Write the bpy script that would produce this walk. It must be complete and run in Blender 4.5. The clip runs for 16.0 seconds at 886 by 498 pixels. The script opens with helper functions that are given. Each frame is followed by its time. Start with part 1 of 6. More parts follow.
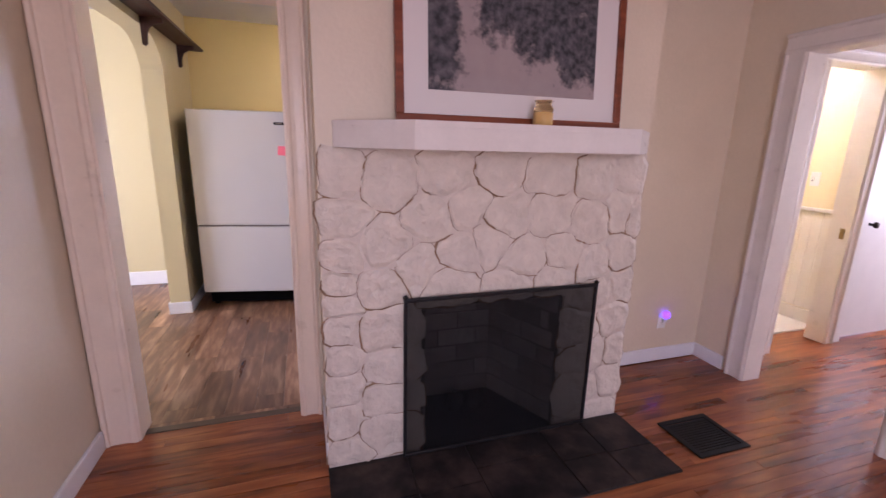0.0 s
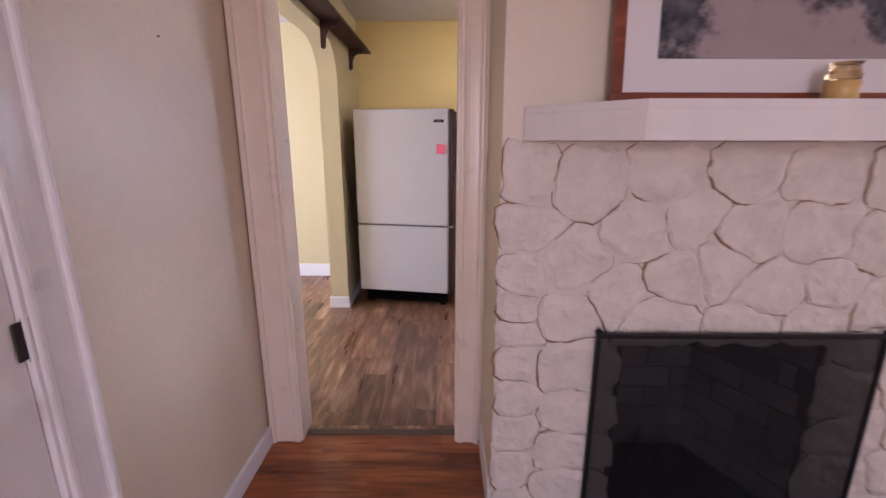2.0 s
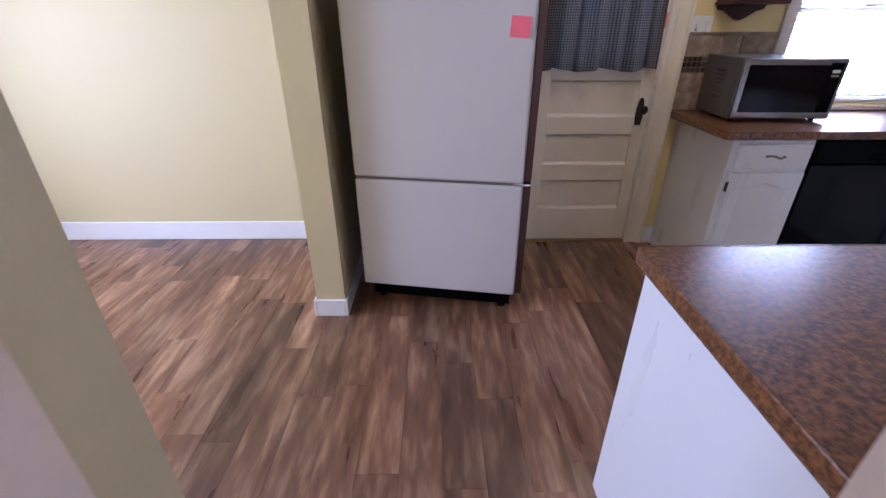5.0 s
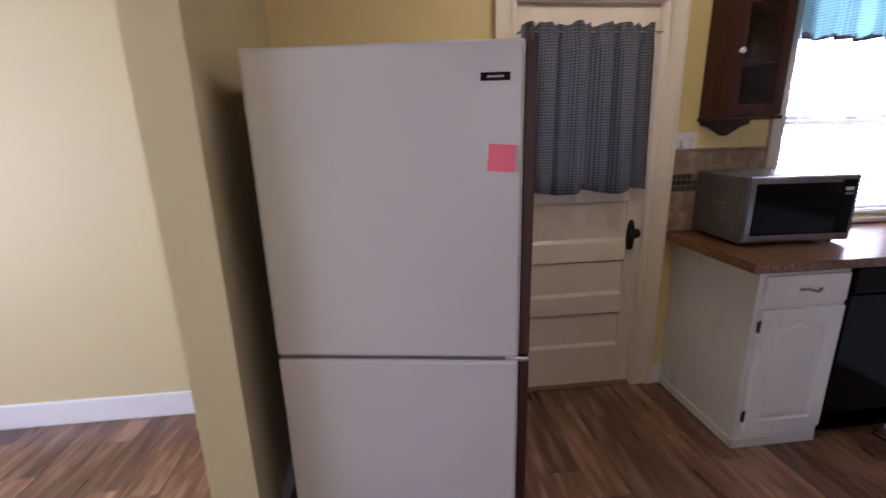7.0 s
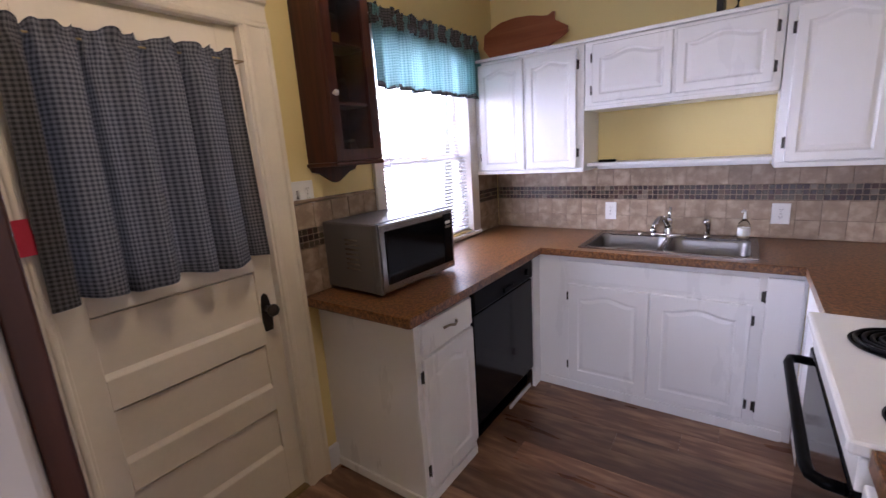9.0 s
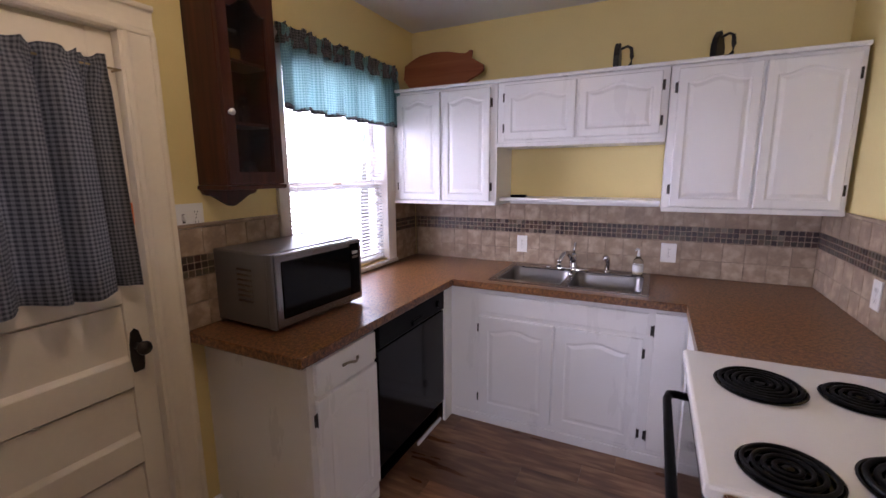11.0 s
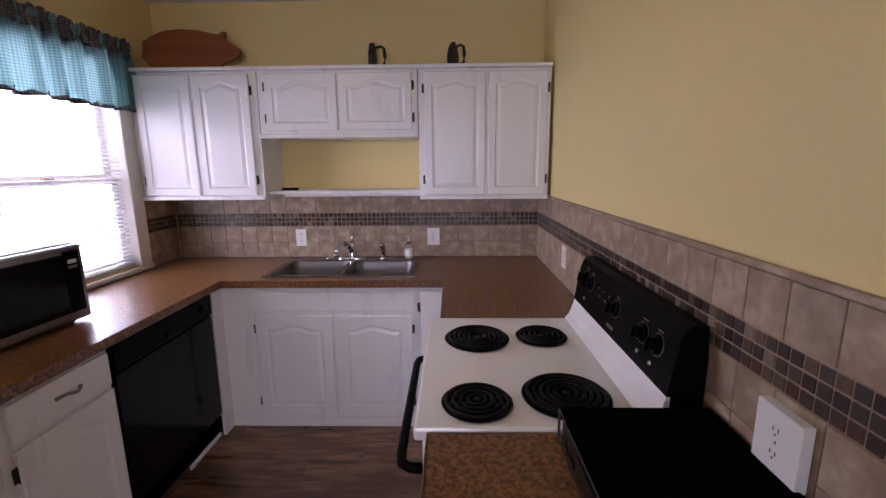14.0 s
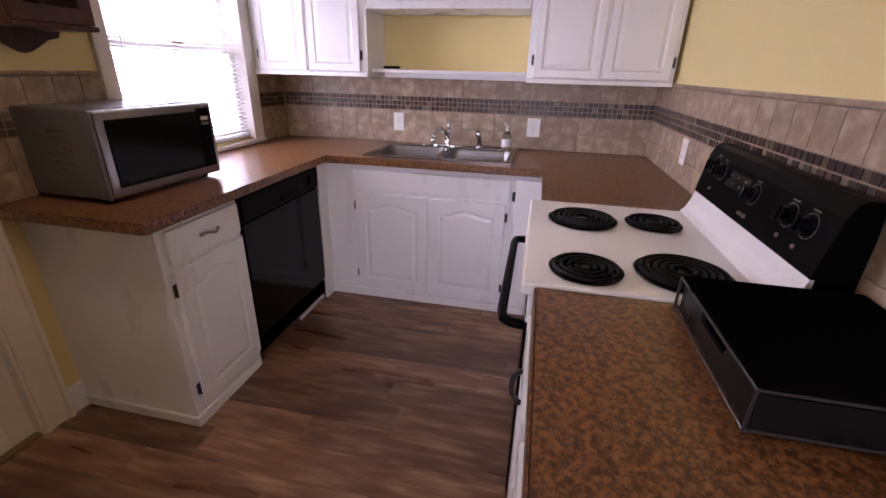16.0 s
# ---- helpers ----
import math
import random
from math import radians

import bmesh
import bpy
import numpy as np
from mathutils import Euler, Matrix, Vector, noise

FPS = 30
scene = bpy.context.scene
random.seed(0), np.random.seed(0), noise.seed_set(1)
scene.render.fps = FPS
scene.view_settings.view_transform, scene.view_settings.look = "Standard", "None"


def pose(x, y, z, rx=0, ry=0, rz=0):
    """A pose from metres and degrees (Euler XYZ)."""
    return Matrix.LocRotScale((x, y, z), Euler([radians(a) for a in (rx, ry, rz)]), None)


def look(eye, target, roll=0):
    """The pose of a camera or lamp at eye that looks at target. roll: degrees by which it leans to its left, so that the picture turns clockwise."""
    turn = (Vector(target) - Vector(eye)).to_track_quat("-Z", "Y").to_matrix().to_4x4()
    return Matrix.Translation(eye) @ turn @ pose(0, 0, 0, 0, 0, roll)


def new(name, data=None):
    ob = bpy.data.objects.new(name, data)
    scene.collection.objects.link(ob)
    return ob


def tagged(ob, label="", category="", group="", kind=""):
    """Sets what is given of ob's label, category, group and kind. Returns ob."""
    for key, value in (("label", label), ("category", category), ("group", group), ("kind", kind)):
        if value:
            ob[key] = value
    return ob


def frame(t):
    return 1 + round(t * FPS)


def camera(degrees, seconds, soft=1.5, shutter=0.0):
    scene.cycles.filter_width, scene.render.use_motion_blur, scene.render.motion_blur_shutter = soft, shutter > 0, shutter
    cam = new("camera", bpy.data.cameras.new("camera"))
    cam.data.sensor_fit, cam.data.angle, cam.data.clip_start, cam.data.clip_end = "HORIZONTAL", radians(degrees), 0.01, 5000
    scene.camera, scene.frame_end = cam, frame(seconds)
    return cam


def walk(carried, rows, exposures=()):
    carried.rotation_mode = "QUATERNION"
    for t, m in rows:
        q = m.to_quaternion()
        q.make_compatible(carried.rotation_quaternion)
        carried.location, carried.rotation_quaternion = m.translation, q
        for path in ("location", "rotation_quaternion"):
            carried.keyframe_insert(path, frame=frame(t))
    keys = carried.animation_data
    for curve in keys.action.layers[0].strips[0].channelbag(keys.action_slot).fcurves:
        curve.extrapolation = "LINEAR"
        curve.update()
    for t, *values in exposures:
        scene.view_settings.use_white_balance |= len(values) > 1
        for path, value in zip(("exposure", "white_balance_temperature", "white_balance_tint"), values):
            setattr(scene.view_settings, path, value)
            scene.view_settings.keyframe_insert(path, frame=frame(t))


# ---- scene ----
cam = camera(91.7, 16.0, soft=1.4, shutter=0.35)
PATH = [
    (0, (0.431, 0.082, 1.45), (1.03, 1.933, 0.987), 1.4),
    (0.5, (0.377, 0.093, 1.463), (0.814, 1.995, 1.024), 2.0),
    (1, (0.335, 0.12, 1.463), (0.623, 2.05, 1.025), 1.8),
    (1.5, (0.295, 0.194, 1.454), (0.468, 2.133, 0.994), 1.2),
    (2, (0.299, 0.452, 1.43), (0.292, 2.394, 0.952), 0.1),
    (2.5, (0.257, 0.742, 1.446), (0.109, 2.685, 0.995), 0.7),
    (3, (0.17, 1.029, 1.435), (0.037, 2.965, 0.95), 0.7),
    (3.2, (0.157, 1.17, 1.436), (0.034, 3.092, 0.895), 0.2),
    (5.3, (-0.063, 2.255, 1.365), (-0.041, 4.022, 0.43), 0.0),
    (5.5, (-0.059, 2.307, 1.343), (-0.074, 4.107, 0.472), -0.7),
    (6, (-0.028, 2.475, 1.374), (-0.118, 4.306, 0.575), 0.2),
    (6.5, (-0.034, 2.619, 1.391), (-0.081, 4.481, 0.662), 0.0),
    (7, (-0.038, 2.806, 1.452), (0.166, 4.728, 0.938), -1.4),
    (7.5, (0.072, 2.972, 1.466), (0.636, 4.821, 0.954), -2.1),
    (8, (0.2, 3.116, 1.483), (1.062, 4.852, 0.988), -1.0),
    (8.5, (0.247, 3.256, 1.493), (1.638, 4.614, 1.024), -2.2),
    (8.7, (0.241, 3.32, 1.512), (1.754, 4.545, 1.055), -4.0),
    (10.8, (0.353, 3.273, 1.532), (2.105, 4.16, 1.151), -0.8),
    (11, (0.352, 3.254, 1.548), (2.121, 4.12, 1.2), -0.4),
    (11.5, (0.367, 3.218, 1.574), (2.203, 3.966, 1.306), -0.4),
    (12, (0.382, 3.176, 1.58), (2.279, 3.761, 1.337), -0.1),
    (12.5, (0.38, 3.128, 1.576), (2.32, 3.547, 1.333), 0.6),
    (13, (0.38, 3.087, 1.567), (2.343, 3.354, 1.291), 0.2),
    (13.5, (0.374, 3.042, 1.558), (2.346, 3.159, 1.248), -0.2),
    (14, (0.362, 3.026, 1.534), (2.325, 3.067, 1.154), -0.5),
    (14.5, (0.34, 3.049, 1.493), (2.277, 3.199, 1.017), -0.1),
    (15, (0.339, 3.072, 1.45), (2.234, 3.317, 0.86), -0.1),
    (15.5, (0.332, 3.095, 1.423), (2.187, 3.403, 0.743), 1.1),
    (16, (0.332, 3.117, 1.39), (2.139, 3.494, 0.622), 1.5),
]
EXPOSURES = [(0, 1.0, 5400, 34), (1.5, 0.9, 5400, 33), (3.2, 0.88, 5400, 31), (5.3, 0.58, 4800, 28), (6.5, 0.32, 5050, 28), (7.5, 0.3, 5300, 28), (8.7, 0.3, 5500, 29), (10.8, 0.06, 5750, 32), (13, -0.26, 5850, 34), (14, -0.28, 5850, 35), (15, -0.1, 5850, 36), (16, 0.2, 6000, 38)]
walk(cam, [(t, look(eye, target, roll)) for t, eye, target, roll in PATH], EXPOSURES)


# ---- world, sun, large lights ----
world = bpy.data.worlds.new("sky")
scene.world = world
world.use_nodes = True
wn = world.node_tree.nodes
sky = wn.new("ShaderNodeTexSky")
sky.sky_type = "NISHITA"
sky.sun_disc = False
sky.sun_elevation = radians(38)
sky.sun_rotation = radians(200)
wn["Background"].inputs["Strength"].default_value = 0.12
world.node_tree.links.new(sky.outputs["Color"], wn["Background"].inputs["Color"])

sun_data = bpy.data.lights.new("sun", "SUN")
sun_data.energy = 1.0
sun_data.angle = radians(12)
sun_data.color = (1.0, 0.96, 0.9)
sun = new("sun", sun_data)
sun.matrix_basis = look((0, 0, 20), (-2.0, 6.0, 12.0))


def window_light(name, eye, target, w, h, watts, color):
    data = bpy.data.lights.new(name, "AREA")
    data.shape = "RECTANGLE"
    data.size, data.size_y = w, h
    data.energy = watts
    data.color = color
    ob = new(name, data)
    ob.matrix_basis = look(eye, target)
    return ob


DAY = (0.93, 0.95, 1.0)
WARM = (1.0, 0.78, 0.5)
window_light("kitchen_window_daylight", (2.43, 5.12, 1.55), (2.43, 4.0, 1.45), 0.86, 1.12, 30, DAY)
window_light("nook_window_daylight", (-3.32, 3.4, 1.5), (-2.0, 3.4, 1.2), 1.2, 1.25, 52, DAY)
window_light("living_window_daylight", (0.05, -2.75, 1.5), (1.9, 0, 1.2), 1.1, 1.4, 31, (1.0, 0.87, 0.80))
window_light("living_side_daylight", (3.17, -1.3, 1.5), (1.0, 0.4, 1.2), 1.2, 1.4, 0.6, (1.0, 0.87, 0.80))
window_light("hall_window_daylight", (6.02, 1.45, 1.5), (4.0, 1.45, 1.2), 0.9, 1.3, 18, (1.0, 0.96, 0.92))


# ---- mesh helpers ----
LOCAL = set()


def thing(name, m, label, category, group="", kind="", local=False):
    ob = new(name)
    ob.matrix_basis = m
    ob.empty_display_size = 0.1
    tagged(ob, label, category, group, kind)
    if local:
        LOCAL.add(ob.name)
    return ob


def finish(bm, mesh_name, smooth=False):
    bmesh.ops.recalc_face_normals(bm, faces=bm.faces)
    me = bpy.data.meshes.new(mesh_name)
    bm.to_mesh(me)
    bm.free()
    if smooth:
        for p in me.polygons:
            p.use_smooth = True
    return me


def part(name, bm, material, parent=None, label="", smooth=False):
    """Links a bmesh or a mesh as one object, under a thing or a part."""
    me = finish(bm, name, smooth) if isinstance(bm, bmesh.types.BMesh) else bm
    if material is not None and len(me.materials) == 0:
        me.materials.append(material)
    ob = new(name, me)
    if parent is not None:
        ob.parent = parent
        if parent.parent is None and parent.name not in LOCAL:
            ob.matrix_parent_inverse = parent.matrix_basis.inverted()
    if label:
        ob["label"] = label
    return ob


def structure(name, bm, material, label, category="", smooth=False):
    ob = part(name, bm, material, None, "", smooth)
    return tagged(ob, label, category or name.split("_")[0], "", "structure")


def box(x0, x1, y0, y1, z0, z1, bevel=0.0, bm=None, seg=2):
    fresh = bmesh.new()
    bmesh.ops.create_cube(fresh, size=1.0)
    for v in fresh.verts:
        v.co = ((x0 + x1) / 2 + v.co.x * (x1 - x0), (y0 + y1) / 2 + v.co.y * (y1 - y0), (z0 + z1) / 2 + v.co.z * (z1 - z0))
    if bevel > 0:
        bmesh.ops.bevel(fresh, geom=fresh.edges[:], offset=bevel, segments=seg, profile=0.5, affect="EDGES")
    if bm is None:
        return fresh
    return join(bm, fresh)


def join(bm, other):
    """Adds other's geometry to bm."""
    me = bpy.data.meshes.new("joined")
    other.to_mesh(me)
    other.free()
    bm.from_mesh(me)
    bpy.data.meshes.remove(me)
    return bm


def moved(bm, m):
    bmesh.ops.transform(bm, matrix=m, verts=bm.verts)
    return bm


def prism(points, m, depth, bevel=0.0):
    """A flat outline in the xy of m, extruded along its z."""
    bm = bmesh.new()
    low = [bm.verts.new((x, y, 0)) for x, y in points]
    high = [bm.verts.new((x, y, depth)) for x, y in points]
    bm.faces.new(low[::-1])
    bm.faces.new(high)
    n = len(points)
    for i in range(n):
        bm.faces.new((low[i], low[(i + 1) % n], high[(i + 1) % n], high[i]))
    if bevel > 0:
        rim = [e for e in bm.edges if all(v in high for v in e.verts)]
        bmesh.ops.bevel(bm, geom=rim, offset=bevel, segments=2, profile=0.5, affect="EDGES")
    return moved(bm, m)


def lathe(profile, m, n=24, caps=True):
    """A turned body: rows of (radius, height) round the z of m."""
    bm = bmesh.new()
    rings = []
    for r, z in profile:
        rings.append([bm.verts.new((r * math.cos(2 * math.pi * k / n), r * math.sin(2 * math.pi * k / n), z)) for k in range(n)])
    for a, b in zip(rings, rings[1:]):
        for k in range(n):
            bm.faces.new((a[k], a[(k + 1) % n], b[(k + 1) % n], b[k]))
    if caps:
        bm.faces.new(rings[0][::-1])
        bm.faces.new(rings[-1])
    return moved(bm, m)


def rod(points, r, n=10, closed=False):
    """A round bar along a line of points."""
    bm = bmesh.new()
    pts = [Vector(p) for p in points]
    rings = []
    count = len(pts)
    up = Vector((0, 0, 1))
    for i, p in enumerate(pts):
        a = pts[(i - 1) % count] if (i or closed) else p
        b = pts[(i + 1) % count] if (i < count - 1 or closed) else p
        d = (b - a).normalized()
        side = d.cross(up)
        side = side.normalized() if side.length > 1e-4 else Vector((1, 0, 0))
        top = side.cross(d).normalized()
        rr = r[i] if isinstance(r, (list, tuple)) else r
        rings.append([bm.verts.new(p + rr * (side * math.cos(2 * math.pi * k / n) + top * math.sin(2 * math.pi * k / n))) for k in range(n)])
    pairs = list(zip(rings, rings[1:])) + ([(rings[-1], rings[0])] if closed else [])
    for a, b in pairs:
        for k in range(n):
            bm.faces.new((a[k], a[(k + 1) % n], b[(k + 1) % n], b[k]))
    if not closed:
        bm.faces.new(rings[0][::-1])
        bm.faces.new(rings[-1])
    return bm


def loft(loops, cap_first=True, cap_last=True):
    """Skins loops of equally many points, one after the other."""
    bm = bmesh.new()
    rings = [[bm.verts.new(p) for p in loop] for loop in loops]
    n = len(rings[0])
    for a, b in zip(rings, rings[1:]):
        for k in range(n):
            bm.faces.new((a[k], a[(k + 1) % n], b[(k + 1) % n], b[k]))
    if cap_first:
        bm.faces.new(rings[0][::-1])
    if cap_last:
        bm.faces.new(rings[-1])
    return bm


# Local frames: the front of a thing looks along +z of the frame, x runs to its right, y up.
def facing(x, y, z, way):
    turn = {"-y": ((1, 0, 0), (0, 0, 1), (0, -1, 0)), "+y": ((-1, 0, 0), (0, 0, 1), (0, 1, 0)),
            "-x": ((0, -1, 0), (0, 0, 1), (-1, 0, 0)), "+x": ((0, 1, 0), (0, 0, 1), (1, 0, 0))}[way]
    m = Matrix.Identity(4)
    for c in range(3):
        for r in range(3):
            m[r][c] = turn[c][r]
    m.translation = (x, y, z)
    return m


# ---- materials ----
def material(name, base, rough=0.5, metal=0.0, var=0.06, scale=4.0, bump=0.05, grain=90.0, spec=0.5, rand=0.0, coat=0.0, stretch=(1, 1, 1), blotch=None, translucent=0.0, relief=0.004):
    m = bpy.data.materials.new(name)
    m.use_nodes = True
    nt = m.node_tree
    n, l = nt.nodes, nt.links
    p = n["Principled BSDF"]
    p.inputs["Roughness"].default_value = rough
    p.inputs["Metallic"].default_value = metal
    p.inputs["Specular IOR Level"].default_value = spec
    p.inputs["Coat Weight"].default_value = coat
    tc = n.new("ShaderNodeTexCoord")
    mp = n.new("ShaderNodeMapping")
    mp.inputs["Scale"].default_value = stretch
    if rand > 0:
        own = n.new("ShaderNodeObjectInfo")
        shift = n.new("ShaderNodeVectorMath")
        shift.operation = "MULTIPLY_ADD"
        l.new(own.outputs["Random"], shift.inputs[0])
        shift.inputs[1].default_value = (31, 17, 43)
        l.new(tc.outputs["Object"], shift.inputs[2])
        l.new(shift.outputs["Vector"], mp.inputs["Vector"])
    else:
        l.new(tc.outputs["Object"], mp.inputs["Vector"])
    big = n.new("ShaderNodeTexNoise")
    big.inputs["Scale"].default_value = scale
    big.inputs["Detail"].default_value = 5
    l.new(mp.outputs["Vector"], big.inputs["Vector"])
    fine = n.new("ShaderNodeTexNoise")
    fine.inputs["Scale"].default_value = grain
    fine.inputs["Detail"].default_value = 3
    l.new(mp.outputs["Vector"], fine.inputs["Vector"])
    add = n.new("ShaderNodeMath")
    add.operation = "MULTIPLY_ADD"
    l.new(fine.outputs["Fac"], add.inputs[0])
    add.inputs[1].default_value = 0.45
    l.new(big.outputs["Fac"], add.inputs[2])
    value = n.new("ShaderNodeMapRange")
    value.inputs["From Min"].default_value = 0.4
    value.inputs["From Max"].default_value = 1.05
    value.inputs["To Min"].default_value = 1 - var
    value.inputs["To Max"].default_value = 1 + var
    l.new(add.outputs[0], value.inputs["Value"])
    hsv = n.new("ShaderNodeHueSaturation")
    hsv.inputs["Color"].default_value = (*base, 1)
    if blotch:
        mix = n.new("ShaderNodeMix")
        mix.data_type = "RGBA"
        mix.inputs["A"].default_value = (*base, 1)
        mix.inputs["B"].default_value = (*blotch, 1)
        ramp = n.new("ShaderNodeMapRange")
        ramp.inputs["From Min"].default_value = 0.45
        ramp.inputs["From Max"].default_value = 0.62
        l.new(big.outputs["Fac"], ramp.inputs["Value"])
        l.new(ramp.outputs["Result"], mix.inputs["Factor"])
        l.new(mix.outputs["Result"], hsv.inputs["Color"])
    if rand > 0:
        info = n.new("ShaderNodeObjectInfo")
        rr = n.new("ShaderNodeMapRange")
        rr.inputs["To Min"].default_value = 1 - rand
        rr.inputs["To Max"].default_value = 1 + rand
        l.new(info.outputs["Random"], rr.inputs["Value"])
        mul = n.new("ShaderNodeMath")
        mul.operation = "MULTIPLY"
        l.new(value.outputs["Result"], mul.inputs[0])
        l.new(rr.outputs["Result"], mul.inputs[1])
        l.new(mul.outputs[0], hsv.inputs["Value"])
    else:
        l.new(value.outputs["Result"], hsv.inputs["Value"])
    l.new(hsv.outputs["Color"], p.inputs["Base Color"])
    if bump > 0:
        b = n.new("ShaderNodeBump")
        b.inputs["Strength"].default_value = bump
        b.inputs["Distance"].default_value = relief
        l.new(add.outputs[0], b.inputs["Height"])
        l.new(b.outputs["Normal"], p.inputs["Normal"])
    if rough > 0.12 and metal < 0.5:
        rv = n.new("ShaderNodeMapRange")
        rv.inputs["From Min"].default_value = 0.3
        rv.inputs["From Max"].default_value = 0.7
        rv.inputs["To Min"].default_value = rough * 0.85
        rv.inputs["To Max"].default_value = min(1.0, rough * 1.15)
        l.new(big.outputs["Fac"], rv.inputs["Value"])
        l.new(rv.outputs["Result"], p.inputs["Roughness"])
    if translucent > 0:
        tr = n.new("ShaderNodeBsdfTranslucent")
        l.new(hsv.outputs["Color"], tr.inputs["Color"])
        mx = n.new("ShaderNodeMixShader")
        mx.inputs["Fac"].default_value = translucent
        l.new(p.outputs["BSDF"], mx.inputs[1])
        l.new(tr.outputs["BSDF"], mx.inputs[2])
        l.new(mx.outputs["Shader"], n["Material Output"].inputs["Surface"])
    return m


def wood(name, dark, mid, light, along="y", rough=0.4, rand=0.18, fine=34.0, bump=0.08, coat=0.0, spec=0.5, knots=1.0, run=0.07, coarse=0.22, ends=(0.36, 0.66)):
    """Long streaks along one axis, with tone that changes from board to board."""
    m = bpy.data.materials.new(name)
    m.use_nodes = True
    nt = m.node_tree
    n, l = nt.nodes, nt.links
    p = n["Principled BSDF"]
    p.inputs["Coat Weight"].default_value = coat
    p.inputs["Specular IOR Level"].default_value = spec
    tc = n.new("ShaderNodeTexCoord")
    info = n.new("ShaderNodeObjectInfo")
    shift = n.new("ShaderNodeVectorMath")
    shift.operation = "MULTIPLY_ADD"
    l.new(info.outputs["Random"], shift.inputs[0])
    shift.inputs[1].default_value = (37, 53, 11)
    l.new(tc.outputs["Object"], shift.inputs[2])
    mp = n.new("ShaderNodeMapping")
    s = [1.0, 1.0, 1.0]
    s["xyz".index(along)] = run
    mp.inputs["Scale"].default_value = s
    l.new(shift.outputs["Vector"], mp.inputs["Vector"])
    a = n.new("ShaderNodeTexNoise")
    a.inputs["Scale"].default_value = fine
    a.inputs["Detail"].default_value = 6
    a.inputs["Distortion"].default_value = 0.6 * knots
    l.new(mp.outputs["Vector"], a.inputs["Vector"])
    b = n.new("ShaderNodeTexNoise")
    b.inputs["Scale"].default_value = fine * coarse
    b.inputs["Detail"].default_value = 3
    l.new(mp.outputs["Vector"], b.inputs["Vector"])
    add = n.new("ShaderNodeMath")
    add.operation = "ADD"
    l.new(a.outputs["Fac"], add.inputs[0])
    l.new(b.outputs["Fac"], add.inputs[1])
    ramp = n.new("ShaderNodeValToRGB")
    e = ramp.color_ramp.elements
    e[0].position, e[0].color = ends[0], (*dark, 1)
    e[1].position, e[1].color = ends[1], (*light, 1)
    k = e.new((ends[0] + ends[1]) / 2)
    k.color = (*mid, 1)
    half = n.new("ShaderNodeMath")
    half.operation = "MULTIPLY"
    half.inputs[1].default_value = 0.5
    l.new(add.outputs[0], half.inputs[0])
    l.new(half.outputs[0], ramp.inputs["Fac"])
    rr = n.new("ShaderNodeMapRange")
    rr.inputs["To Min"].default_value = 1 - rand
    rr.inputs["To Max"].default_value = 1 + rand
    l.new(info.outputs["Random"], rr.inputs["Value"])
    hsv = n.new("ShaderNodeHueSaturation")
    l.new(ramp.outputs["Color"], hsv.inputs["Color"])
    l.new(rr.outputs["Result"], hsv.inputs["Value"])
    l.new(hsv.outputs["Color"], p.inputs["Base Color"])
    rv = n.new("ShaderNodeMapRange")
    rv.inputs["From Min"].default_value = 0.3
    rv.inputs["From Max"].default_value = 0.7
    rv.inputs["To Min"].default_value = rough * 0.8
    rv.inputs["To Max"].default_value = rough * 1.25
    l.new(b.outputs["Fac"], rv.inputs["Value"])
    l.new(rv.outputs["Result"], p.inputs["Roughness"])
    bp = n.new("ShaderNodeBump")
    bp.inputs["Strength"].default_value = bump
    bp.inputs["Distance"].default_value = 0.003
    l.new(a.outputs["Fac"], bp.inputs["Height"])
    l.new(bp.outputs["Normal"], p.inputs["Normal"])
    return m


def speckle(name, colors, scale, rough):
    """Stone-pattern laminate: cells of several tones over a soft ground."""
    m = bpy.data.materials.new(name)
    m.use_nodes = True
    nt = m.node_tree
    n, l = nt.nodes, nt.links
    p = n["Principled BSDF"]
    tc = n.new("ShaderNodeTexCoord")
    warp = n.new("ShaderNodeTexNoise")
    warp.inputs["Scale"].default_value = scale
    warp.inputs["Detail"].default_value = 6
    warp.inputs["Roughness"].default_value = 0.78
    l.new(tc.outputs["Object"], warp.inputs["Vector"])
    ramp = n.new("ShaderNodeValToRGB")
    ramp.color_ramp.interpolation = "LINEAR"
    e = ramp.color_ramp.elements
    e[0].position, e[0].color = colors[0][0], (*colors[0][1], 1)
    e[1].position, e[1].color = colors[-1][0], (*colors[-1][1], 1)
    for pos, c in colors[1:-1]:
        k = e.new(pos)
        k.color = (*c, 1)
    l.new(warp.outputs["Fac"], ramp.inputs["Fac"])
    dots = n.new("ShaderNodeTexNoise")
    dots.inputs["Scale"].default_value = scale * 1.7
    dots.inputs["Detail"].default_value = 4
    l.new(tc.outputs["Object"], dots.inputs["Vector"])
    dr = n.new("ShaderNodeMapRange")
    dr.inputs["From Min"].default_value = 0.50
    dr.inputs["From Max"].default_value = 0.80
    l.new(dots.outputs["Fac"], dr.inputs["Value"])
    mix = n.new("ShaderNodeMix")
    mix.data_type = "RGBA"
    l.new(dr.outputs["Result"], mix.inputs["Factor"])
    l.new(ramp.outputs["Color"], mix.inputs["A"])
    mix.inputs["B"].default_value = (0.075, 0.036, 0.018, 1)
    l.new(mix.outputs["Result"], p.inputs["Base Color"])
    p.inputs["Roughness"].default_value = rough
    p.inputs["Specular IOR Level"].default_value = 0.5
    return m


